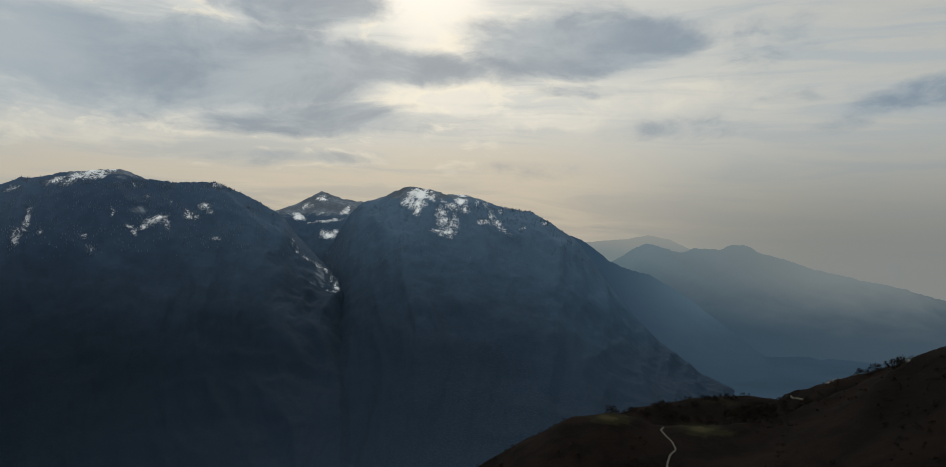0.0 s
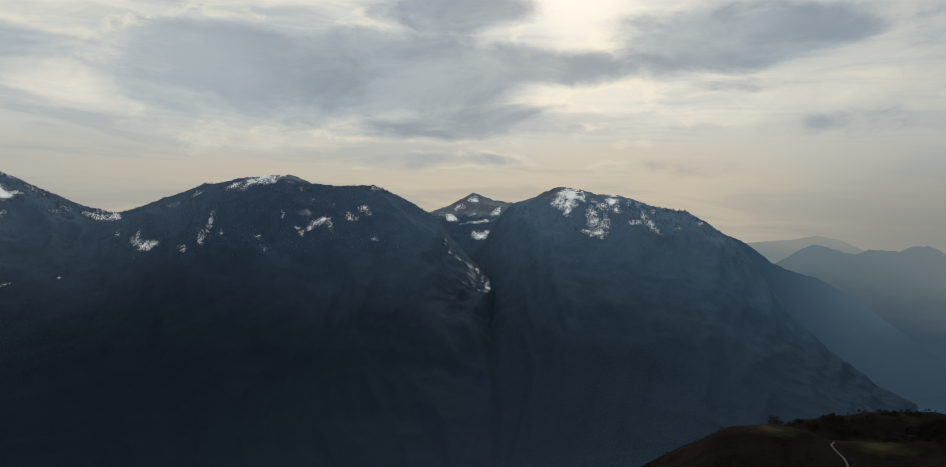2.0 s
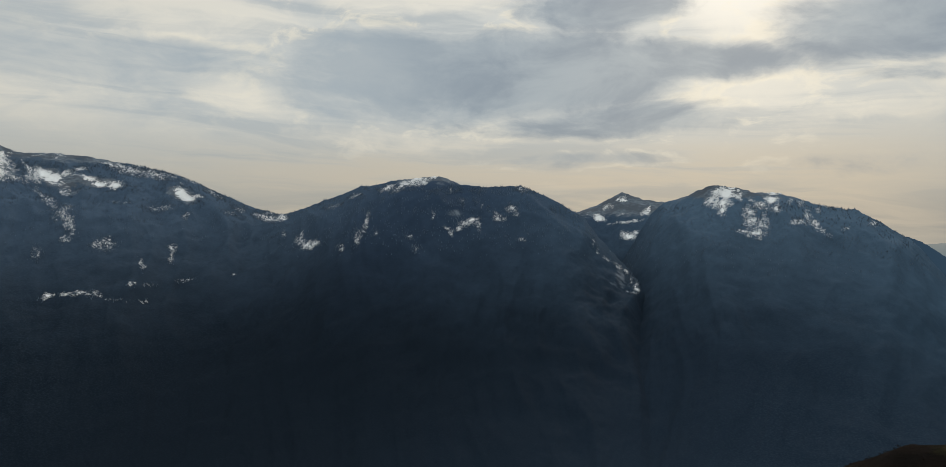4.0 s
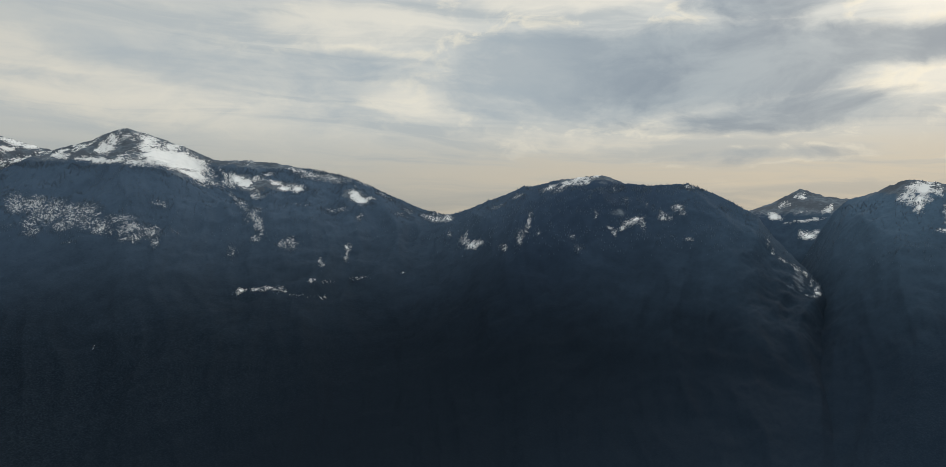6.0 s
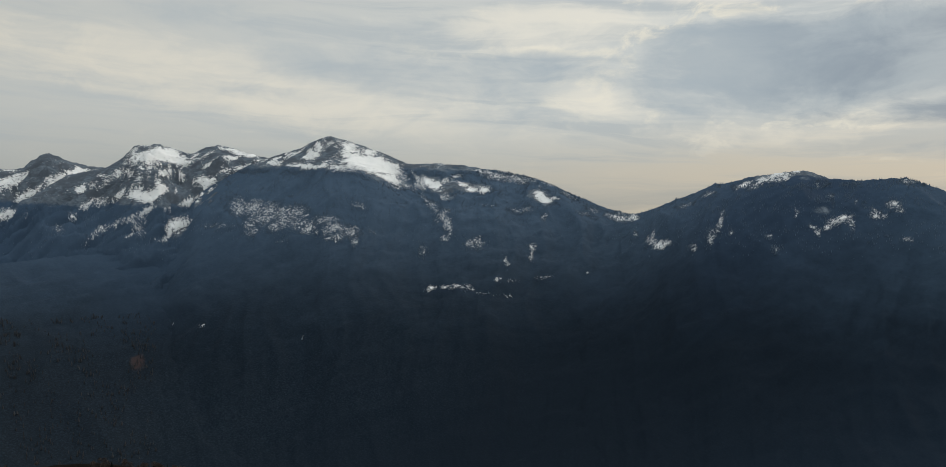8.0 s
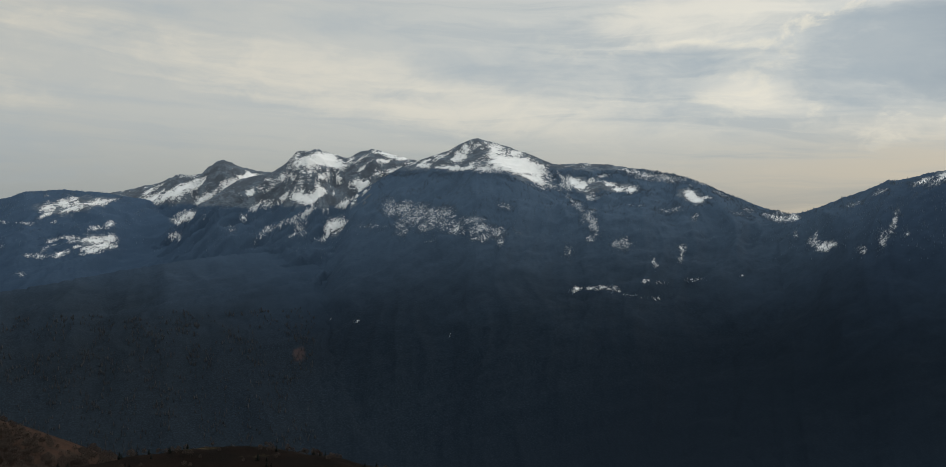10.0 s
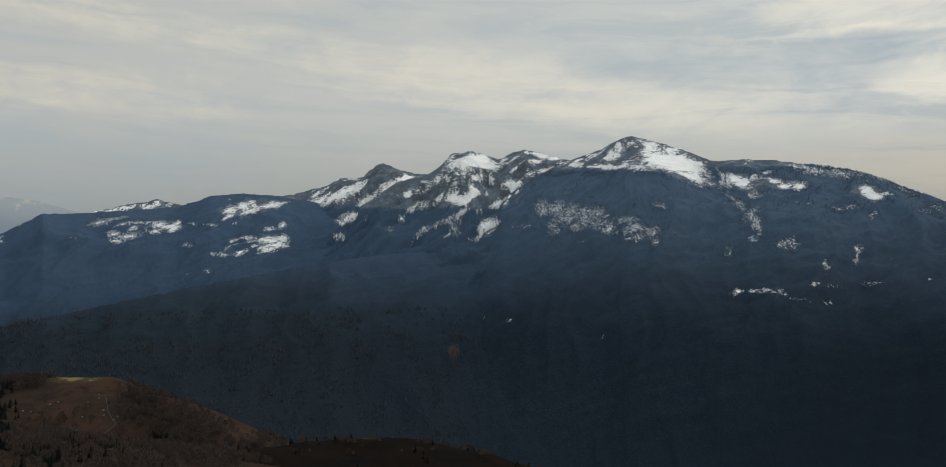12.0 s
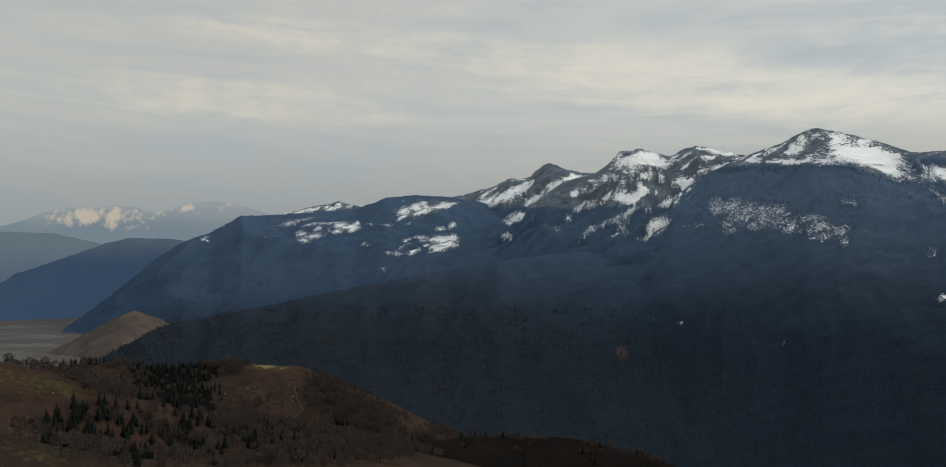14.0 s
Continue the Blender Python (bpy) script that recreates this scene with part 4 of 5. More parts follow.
# the valley floor and the drone's own hillside, one sheet to the horizon
def ground_height(X, Y):
    r = np.hypot(X, Y)
    ahead = (-X * 0.64 + Y * 0.77) / (r + 1.0)
    t = np.clip((ahead + 0.75) / 0.35, 0, 1)
    slope = 0.22 - 0.66 * t * t * (3 - 2 * t)
    own = np.minimum(-120 + slope * (np.sqrt(r * r + 3600) - 60), 60 + 15 * perlin(X * 0.004, Y * 0.004, 3))
    return np.maximum(FLOOR - 14, own) + 6 * fbm(X * 0.003, Y * 0.003, 4, seed=60)


rr = np.concatenate([np.linspace(0, 2000, 80), np.linspace(2040, 4930, 40)])
aa = np.radians(np.linspace(0, 360, 241))
RG, AG = np.meshgrid(rr, aa, indexing="ij")
XG, YG = -RG * np.sin(AG), RG * np.cos(AG)
tagged(sheet("ground", XG, YG, ground_height(XG, YG), VALLEY), "dark wooded valley floor", "ground", kind="structure")


# ---------------------------------------------------------------- the plain
def field_look(n, pos):
    """A patchwork of pale stubble, ploughland and meadow."""
    cell = n.node("ShaderNodeTexVoronoi", distance="CHEBYCHEV")
    long = n.node("ShaderNodeMapping")
    n.plug(long.inputs[0], pos)
    long.inputs["Rotation"].default_value = (0, 0, 0.5)
    long.inputs["Scale"].default_value = (1.0, 0.45, 1.0)
    n.plug(cell.inputs["Vector"], long.outputs[0])
    cell.inputs["Scale"].default_value = 0.012
    tone = n.node("ShaderNodeSeparateColor")
    n.plug(tone.inputs[0], cell.outputs["Color"])
    c = n.mix(n.step(tone.outputs[0], 0.35, 0.45), (0.080, 0.072, 0.072, 1), (0.062, 0.073, 0.072, 1))
    c = n.mix(n.step(tone.outputs[1], 0.72, 0.78), c, (0.105, 0.106, 0.103, 1))
    c = n.mix(n.step(n.noise(pos, 0.02, 4, 0.6), 0.35, 0.7, 0.0, 0.7), c, (0.078, 0.069, 0.069, 1))
    return c, n.noise(pos, 0.2, 4, 0.6), 0.5


FIELDS = surface("fields", field_look)
RP, AP = np.meshgrid(np.linspace(2350, 4450, 80), np.arange(103, 128, 0.4), indexing="ij")
XP, YP = -RP * np.sin(np.radians(AP)), RP * np.cos(np.radians(AP))
tagged(sheet("field", XP, YP, FLOOR + 82 + 2 * fbm(XP * 0.004, YP * 0.004, 3, seed=90), FIELDS), "pale patchwork of fields on the valley plain", "field", kind="structure")

# ---------------------------------------------------------------- the near hills
def spine(X, Y, line, front, behind, width):
    """Height of a ridge along a line of (bearing, rise, distance), falling towards and away from the viewer."""
    pts = [bearing(*p) for p in line]
    total, weight = np.zeros_like(X), np.zeros_like(X)
    for p, q in zip(pts, pts[1:]):
        dx, dy = q.x - p.x, q.y - p.y
        t = np.clip(((X - p.x) * dx + (Y - p.y) * dy) / (dx * dx + dy * dy), 0, 1)
        cx, cy = p.x + t * dx, p.y + t * dy
        d = np.hypot(X - cx, Y - cy)
        fall = np.where(np.hypot(X, Y) < np.hypot(cx, cy), front, behind)
        w = (dx * dx + dy * dy) ** 0.5 / (d + 2.0) ** 4
        total += w * (p.z + t * (q.z - p.z) - fall * (np.sqrt(d * d + width * width) - width))
        weight += w
    return total / weight


def east_height(X, Y):
    a = spine(X, Y, [(-60, 6, 420), (-45, -1, 430), (-32.3, -7.14, 450), (-30.1, -8.45, 455), (-28.2, -9.5, 455), (-26.4, -10.6, 455), (-24.3, -11.7, 455),
                     (-22.2, -12.9, 455), (-18.1, -13.8, 450), (-13.9, -14.06, 445), (-12.6, -13.54, 445), (-10.3, -13.17, 445), (-7.6, -13.58, 450), (-4.5, -15.17, 460),
                     (-0.3, -17.31, 470), (5, -23, 500)], 0.17, 0.6, 14)
    m = spine(X, Y, [(-40, -6, 600), (-31, -8.3, 600), (-29.3, -8.75, 600), (-27.5, -9.4, 600), (-26.4, -9.75, 600), (-25.2, -10.2, 610), (-24.0, -10.7, 620), (-22.8, -11.1, 640), (-21.8, -12.0, 640),
                     (-20.5, -12.9, 620), (-18, -15, 600), (-14, -19, 600)], 0.2, 0.45, 14)
    b = spine(X, Y, [(-42, -7.5, 800), (-33, -9.6, 800), (-28, -10.8, 820), (-23, -11.6, 840), (-20.2, -11.5, 850), (-16.5, -11.95, 850), (-12.5, -12.8, 850), (-9, -14.5, 850), (-4, -20, 850)], 0.2, 0.5, 25)
    return np.maximum(np.maximum(a, m), b) + 1.6 * fbm(X * 0.02, Y * 0.02, 5, 0.55, seed=70)


def west_height(X, Y):
    a = spine(X, Y, [(135, -7.5, 1300), (120, -8.3, 1270), (114.7, -8.8, 1250), (111.5, -8.7, 1250), (106.9, -9.4, 1250), (102.5, -9.5, 1220), (98.2, -9.7, 1180), (94.7, -11.4, 1120),
                     (90.6, -14.1, 1000), (87.4, -15.9, 920), (80.5, -18, 820), (72, -24, 700)], 0.13, 0.5, 30)
    b = spine(X, Y, [(135, -2, 660), (122, -6.4, 650), (116.7, -8.19, 640), (114.7, -8.95, 630), (112.2, -10.55, 615), (110.9, -11.2, 600), (109.3, -13.3, 590), (107, -16.5, 580)], 0.28, 0.35, 12)
    c = spine(X, Y, [(135, -7, 440), (120, -11.7, 430), (116.7, -12.9, 420), (112.6, -14.78, 410), (109, -17.5, 400), (104, -21, 390)], 0.3, 0.35, 10)
    return np.maximum(np.maximum(a, b), c) + 2.2 * fbm(X * 0.012, Y * 0.012, 6, 0.55, seed=75)


def spur_height(X, Y):
    d = spine(X, Y, [(92, -15.6, 860), (88, -15.4, 900), (84, -15.2, 930), (80, -15.1, 940), (76, -15.4, 930), (72, -16.2, 900), (67, -18, 860)], 0.16, 0.4, 16)
    return d + 4.5 * fbm(X * 0.012, Y * 0.012, 6, 0.55, seed=75)


def hill(name, label, height, a0, a1, r0, r1, step_a, step_r, lawns, material):
    a, r = np.arange(a0, a1, step_a), np.arange(r0, r1, step_r)
    Rr, Aa = np.meshgrid(r, a, indexing="ij")
    X, Y = -Rr * np.sin(np.radians(Aa)), Rr * np.cos(np.radians(Aa))
    Z = np.maximum(height(X, Y), ground_height(X, Y) - 15)
    E = np.degrees(np.arctan2(Z, Rr))
    grass = patches(Aa, E, lawns)
    tagged(sheet(name, X, Y, Z, material, {"grass": grass}), label, "hill")
    return {"A": Aa, "R": Rr, "Z": Z, "E": E}


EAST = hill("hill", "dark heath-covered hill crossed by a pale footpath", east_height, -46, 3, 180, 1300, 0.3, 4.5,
     [(-10.3, -13.6, 2.0, 0.5, 0, 0.9), (-17, -14.0, 2.2, 0.5, 0, 0.9), (-18, -12, 3, 0.4, 0, 0.5)], SHADED_HEATH)
WEST = hill("hill", "brown heath hill with woods and a small meadow", west_height, 66, 130, 250, 1700, 0.25, 5.0,
     ([(99.9, -9.6, 1.54, 0.36, 0, 0.95), (98.6, -9.84, 0.61, 0.22, 0, 0.9), (115.4, -9.5, 3.0, 1.0, -25, 0.62), (112.9, -10.29, 1.9, 0.55, -25, 0.68), (114.7, -14.3, 2.9, 0.8, -20, 0.62), (96, -13.41, 0.89, 0.27, 0, 0.3)]), BRACKEN)

SPUR = hill("hill", "dark brown moor below the heath hill", spur_height, 60, 93, 500, 1200, 0.25, 5.0, [(80, -15.1, 1.6, 0.12, 0, 0.8), (76, -15.9, 2.2, 0.12, 0, 0.6)], MOOR)


# ---------------------------------------------------------------- trees
def leaf_look(a, b, scale):
    def build(n, pos):
        rnd = n.node("ShaderNodeObjectInfo").outputs["Random"]
        isl = n.node("ShaderNodeNewGeometry").outputs["Random Per Island"]
        f = n.math("ADD", n.math("MULTIPLY", rnd, 0.5), n.math("MULTIPLY", isl, 0.5))
        c = n.mix(f, a, b)
        c = n.mix(n.step(n.noise(pos, scale, 4, 0.7), 0.35, 0.7, 0.0, 0.5), c, tuple(v * 0.5 for v in a[:3]) + (1,))
        return c, None, 0
    return build


NEEDLE = surface("needles", leaf_look((0.0126, 0.0161, 0.0161, 1), (0.0224, 0.0266, 0.0238, 1), 1.5))
TWIGS = surface("twigs", leaf_look((0.058, 0.046, 0.041, 1), (0.086, 0.069, 0.061, 1), 0.3))
BARK = surface("bark", leaf_look((0.028, 0.0224, 0.0182, 1), (0.042, 0.035, 0.028, 1), 4.0))
BUSH = surface("bush", leaf_look((0.0098, 0.0084, 0.007, 1), (0.0224, 0.0168, 0.0126, 1), 2.0))
# pale blue because the haze over the far trees is put into their colour
HAZED_TREES = surface("hazed_trees", leaf_look((0.082, 0.113, 0.156, 1), (0.140, 0.190, 0.252, 1), 0.05))


def mesh_of(name, verts, faces, material):
    me = bpy.data.meshes.new(name)
    me.from_pydata(verts, [], faces)
    me.materials.append(material)
    me.update()
    return me


def tube(verts, faces, p, q, r0, r1, sides=5):
    """A tapered stick from p to q."""
    p, q = Vector(p), Vector(q)
    way = (q - p).normalized()
    u = way.orthogonal().normalized()
    v = way.cross(u)
    base = len(verts)
    for c, r in ((p, r0), (q, r1)):
        for i in range(sides):
            a = 6.2831853 * i / sides
            verts.append(tuple(c + u * math.cos(a) * r + v * math.sin(a) * r))
    for i in range(sides):
        j = (i + 1) % sides
        faces.append((base + i, base + j, base + sides + j, base + sides + i))
    faces.append(tuple(base + sides + i for i in range(sides)))


def conifer_meshes(height, rng):
    """Trunk, and a crown of ragged drooping tiers with gaps between the boughs."""
    tv, tf = [], []
    tube(tv, tf, (0, 0, -1.0), (0, 0, height * 0.96), height * 0.018, 0.03)
    v, f = [], []
    tiers = 8
    for k_ in range(tiers):
        u = k_ / (tiers - 1)
        z = height * (0.14 + 0.80 * u)
        reach = height * (0.27 * (1 - u) ** 0.8 + 0.03) * rng.uniform(0.85, 1.12)
        boughs = 7
        turn = rng.uniform(0, 6.28)
        for i in range(boughs):
            a = turn + 6.2832 * i / boughs + rng.uniform(-0.2, 0.2)
            rr_ = reach * rng.uniform(0.65, 1.15)
            w = 0.45
            b = len(v)
            lift = height * 0.09
            v += [(0, 0, z + lift), (rr_ * 0.75 * math.cos(a - w), rr_ * 0.75 * math.sin(a - w), z - rr_ * 0.1),
                  (rr_ * math.cos(a), rr_ * math.sin(a), z - rr_ * 0.38), (rr_ * 0.75 * math.cos(a + w), rr_ * 0.75 * math.sin(a + w), z - rr_ * 0.1),
                  (rr_ * 0.3 * math.cos(a), rr_ * 0.3 * math.sin(a), z - rr_ * 0.25)]
            f += [(b, b + 1, b + 2), (b, b + 2, b + 3), (b + 4, b + 2, b + 1), (b + 4, b + 3, b + 2)]
    return mesh_of("trunk", tv, tf, BARK), mesh_of("crown", v, f, NEEDLE)


def bare_meshes(height, rng, twigs=None):
    """A leafless tree: trunk with forking limbs, and a rounded haze of twig sprays for a crown."""
    tv, tf, v, f = [], [], [], []
    tube(tv, tf, (0, 0, -1.0), (0, 0, height * 0.45), height * 0.022, height * 0.015, 4)
    for i in range(6):
        a, out = 6.2832 * i / 6 + rng.uniform(-0.3, 0.3), height * rng.uniform(0.14, 0.28)
        q = Vector((out * math.cos(a), out * math.sin(a), height * rng.uniform(0.55, 0.85)))
        tube(tv, tf, (0, 0, height * rng.uniform(0.22, 0.42)), q, height * 0.009, height * 0.003, 3)
    tube(tv, tf, (0, 0, height * 0.45), (rng.uniform(-0.5, 0.5), rng.uniform(-0.5, 0.5), height * 0.95), height * 0.014, height * 0.002, 3)
    # the sprays fan outwards and upwards through a broad dome
    for _ in range(190):
        a, u = rng.uniform(0, 6.2832), rng.uniform(-0.6, 1.0)
        rad = math.sqrt(max(0.02, 1 - u * u)) * rng.uniform(0.35, 1.0) * height * 0.34
        c = Vector((rad * math.cos(a), rad * math.sin(a), height * (0.60 + 0.32 * u)))
        d = (Vector((c.x, c.y, (c.z - height * 0.4) * 1.2)).normalized() + Vector((rng.uniform(-1, 1), rng.uniform(-1, 1), rng.uniform(-0.3, 1))) * 0.6).normalized() * height * rng.uniform(0.10, 0.2)
        side = d.cross(Vector((rng.uniform(-1, 1), rng.uniform(-1, 1), rng.uniform(-1, 1)))).normalized() * height * rng.uniform(0.012, 0.026)
        b = len(v)
        v += [tuple(c - d * 0.5), tuple(c + d * 0.5 + side), tuple(c + d * 0.5 - side)]
        f.append((b, b + 1, b + 2))
    return mesh_of("trunk", tv, tf, BARK), mesh_of("crown", v, f, twigs or TWIGS)


def bush_meshes(height, rng, sprays=150, stems=7):
    """A low thicket of stems and small leafy sprays."""
    tv, tf, v, f = [], [], [], []
    for i in range(stems):
        a, out = rng.uniform(0, 6.28), height * rng.uniform(0.1, 0.7)
        top = Vector((out * math.cos(a), out * math.sin(a), height * rng.uniform(0.5, 0.85)))
        tube(tv, tf, (top.x * 0.2, top.y * 0.2, -0.4), top, height * 0.03, height * 0.01, 4)
    for _ in range(sprays):
        a, out, z = rng.uniform(0, 6.28), rng.uniform(0, 1) ** 0.6, rng.uniform(0.05, 1)
        rad = height * 0.95 * out * math.sqrt(max(0.0, 1 - z * z * 0.85))
        c = Vector((rad * math.cos(a), rad * math.sin(a), height * z * rng.uniform(0.75, 1.05)))
        d = Vector((rng.uniform(-1, 1), rng.uniform(-1, 1), rng.uniform(-0.2, 1))).normalized() * height * rng.uniform(0.12, 0.26) * (150 / sprays) ** 0.4
        side = d.cross(Vector((rng.uniform(-1, 1), rng.uniform(-1, 1), rng.uniform(-1, 1)))).normalized() * height * 0.07 * (150 / sprays) ** 0.4
        b = len(v)
        v += [tuple(c), tuple(c + d * 0.5 + side), tuple(c + d), tuple(c + d * 0.5 - side)]
        f += [(b, b + 1, b + 2, b + 3)]
    return mesh_of("stems", tv, tf, BARK), mesh_of("leaves", v, f, BUSH)


def thing_of(name, meshes, label, category, group, names):
    base = tagged(new(name), label, category, group)
    for me, nm in zip(meshes, names):
        new(nm, me).parent = base
    return base


tree_rng = random.Random(4)
CONIFERS = [conifer_meshes(10.0, tree_rng) for _ in range(4)]
BARES = [bare_meshes(10.5, tree_rng) for _ in range(4)]
# crowns in the dark bush colour, to paint in the backlit silhouette
BACKLIT_BARES = [bare_meshes(10.5, tree_rng, BUSH) for _ in range(3)]
BUSHES = [bush_meshes(2.6, tree_rng) for _ in range(3)]


def choose(land, weight, count, rng):
    """Random places on a land sheet, more where the weight is higher: x, y, z."""
    w = (weight * land["R"]).ravel()
    if w.sum() <= 0:
        return []
    rows, cols = land["R"].shape
    g = np.random.RandomState(rng.randrange(1 << 30))
    i, j = np.divmod(g.choice(w.size, size=count, p=w / w.sum()), cols)
    i, j = np.minimum(i, rows - 2), np.minimum(j, cols - 2)
    u, v = g.rand(count), g.rand(count)
    a, r, z = ((q[i, j] * (1 - u) + q[i + 1, j] * u) * (1 - v) + (q[i, j + 1] * (1 - u) + q[i + 1, j + 1] * u) * v
               for q in (land["A"], land["R"], land["Z"]))
    return np.stack([-r * np.sin(np.radians(a)), r * np.cos(np.radians(a)), z], 1).tolist()


def plant(kinds, places, name, label, category, group, names, rng, low=0.7, high=1.25):
    """One thing for each place, out of a few grown forms."""
    firsts = []
    for n, (x, y, z) in enumerate(places):
        form = rng.randrange(len(kinds))
        size = rng.uniform(low, high)
        m = Matrix.LocRotScale((x, y, z - 0.3), Euler((rng.uniform(-0.04, 0.04), rng.uniform(-0.04, 0.04), rng.uniform(0, 6.28))), (size, size, size * rng.uniform(0.9, 1.15)))
        base = thing_of(name, kinds[form], label, category, group, names)
        base.matrix_world = m


def thicket(name, kinds, places, label, category, rng, low=0.7, high=1.25):
    """Many trees of one wood in one mesh."""
    mat_list, forms = [], []
    for pair in kinds:
        form = []
        for me in pair:
            if me.materials[0] not in mat_list:
                mat_list.append(me.materials[0])
            co, vi = np.empty(len(me.vertices) * 3), np.empty(len(me.loops), dtype=np.int64)
            tot = np.empty(len(me.polygons), dtype=np.int64)
            me.vertices.foreach_get("co", co)
            me.loops.foreach_get("vertex_index", vi)
            me.polygons.foreach_get("loop_total", tot)
            form.append((co.reshape(-1, 3), vi, tot, mat_list.index(me.materials[0])))
        forms.append(form)
    V, L, T, M, count = [], [], [], [], 0
    for x, y, z in places:
        size, turn = rng.uniform(low, high), rng.uniform(0, 6.28)
        c, s_ = math.cos(turn) * size, math.sin(turn) * size
        for co, vi, tot, slot in forms[rng.randrange(len(forms))]:
            V.append(np.stack([co[:, 0] * c - co[:, 1] * s_ + x, co[:, 0] * s_ + co[:, 1] * c + y, co[:, 2] * size + z - 0.3], 1))
            L.append(vi + count)
            T.append(tot)
            M.append(np.full(len(tot), slot))
            count += len(co)
    V, L, T, M = np.concatenate(V), np.concatenate(L), np.concatenate(T), np.concatenate(M)
    me = bpy.data.meshes.new(name)
    me.vertices.add(len(V))
    me.vertices.foreach_set("co", V.astype(np.float32).ravel())
    me.loops.add(len(L))
    me.loops.foreach_set("vertex_index", L.astype(np.int32))
    me.polygons.add(len(T))
    me.polygons.foreach_set("loop_start", np.concatenate([[0], np.cumsum(T)[:-1]]).astype(np.int32))
    for m in mat_list:
        me.materials.append(m)
    me.polygons.foreach_set("material_index", M.astype(np.int32))
    me.update(calc_edges=True)
    return tagged(new(name, me), label, category, kind="stuff")


def far_wood(name, land, weight, count, seed, label, low=4.0, high=8.0, material=None):
    """Small ragged spires and rounded bare crowns over a far slope, in one mesh."""
    rng = random.Random(seed)
    P = np.array(choose(land, weight, count, rng))
    g = np.random.RandomState(seed)
    n, sides = len(P), 4
    h = g.uniform(low, high, n)
    w = h * g.uniform(0.09, 0.19, n)
    ang = g.uniform(0, 6.28, n)[:, None] + np.arange(sides)[None, :] * 6.2832 / sides
    tier = []
    for hz, wr in ((0.05, 1.0), (0.42, 0.95)):
        rad = w[:, None] * wr * g.uniform(0.7, 1.25, (n, sides))
        tier.append(np.stack([P[:, :1] + rad * np.cos(ang), P[:, 1:2] + rad * np.sin(ang), P[:, 2:] + h[:, None] * (hz + g.uniform(-0.04, 0.04, (n, sides)))], -1))
    top = np.stack([P[:, 0] + g.uniform(-0.4, 0.4, n), P[:, 1], P[:, 2] + h], -1)[:, None]
    V = np.concatenate(tier + [top], 1).reshape(-1, 3)
    per = sides * 2 + 1
    one = []
    for i in range(sides):
        j = (i + 1) % sides
        one += [(i, j, sides + j), (i, sides + j, sides + i), (sides + i, sides + j, sides * 2)]
    F = (np.array(one)[None] + (np.arange(n) * per)[:, None, None]).reshape(-1, 3)
    me = bpy.data.meshes.new(name)
    me.from_pydata(V, [], F.tolist())
    me.materials.append(material or HAZED_TREES)
    me.update()
    return tagged(new(name, me), label, "trees", kind="stuff")


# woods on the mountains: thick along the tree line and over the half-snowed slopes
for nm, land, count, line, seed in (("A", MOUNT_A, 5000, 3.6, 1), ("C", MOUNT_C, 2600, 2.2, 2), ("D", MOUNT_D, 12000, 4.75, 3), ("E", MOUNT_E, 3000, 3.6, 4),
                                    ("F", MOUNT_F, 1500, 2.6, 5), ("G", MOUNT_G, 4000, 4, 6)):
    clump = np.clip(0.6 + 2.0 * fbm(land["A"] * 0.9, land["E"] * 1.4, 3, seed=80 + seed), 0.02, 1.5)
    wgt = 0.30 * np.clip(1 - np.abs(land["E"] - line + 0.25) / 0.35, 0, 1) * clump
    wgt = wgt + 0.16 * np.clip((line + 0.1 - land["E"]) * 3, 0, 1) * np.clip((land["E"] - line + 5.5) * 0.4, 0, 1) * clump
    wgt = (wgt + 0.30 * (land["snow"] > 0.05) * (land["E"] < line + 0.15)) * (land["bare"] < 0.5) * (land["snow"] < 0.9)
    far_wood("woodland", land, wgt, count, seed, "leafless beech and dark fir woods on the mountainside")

COPSE = surface("copse", leaf_look((0.036, 0.043, 0.052, 1), (0.060, 0.062, 0.069, 1), 0.05))
low_wood = np.clip(fbm(MOUNT_S["A"] * 0.5, MOUNT_S["E"] * 0.5, 4, seed=97) * 1.5 + 0.35, 0, 1) * (MOUNT_S["E"] < -5.5) * (MOUNT_S["A"] > 72) * np.clip((MOUNT_S["E"] + 18) * 0.3, 0, 1)
far_wood("woodland", MOUNT_S, low_wood, 5000, 7, "bare brown trees scattered on the dark spur", 6.0, 12.0, COPSE)

rng_w = random.Random(11)
FIR_W = ([(106.3, -10.03, 2.19, 1.03, 0, 1), (106.1, -10.67, 1.79, 1.03, 0, 1), (111.5, -12.79, 2.2, 1.07, 0, 1), (108.3, -14.32, 1.74, 1.1, 0, 0.9), (104.5, -11.82, 1.42, 1.08, 0, 0.7), (101.8, -14.93, 2.52, 1.1, 0, 0.25), (111.1, -8.66, 2.21, 0.33, 0, 0.4), (96.4, -15.71, 2.65, 0.9, 0, 0.2)] +
    [(94.2, -14.34, 1.34, 0.68, 0, 0.3), (99.1, -14.3, 1.3, 0.54, 0, 0.3), (104.9, -14.05, 1.01, 1.3, 0, 0.6)])
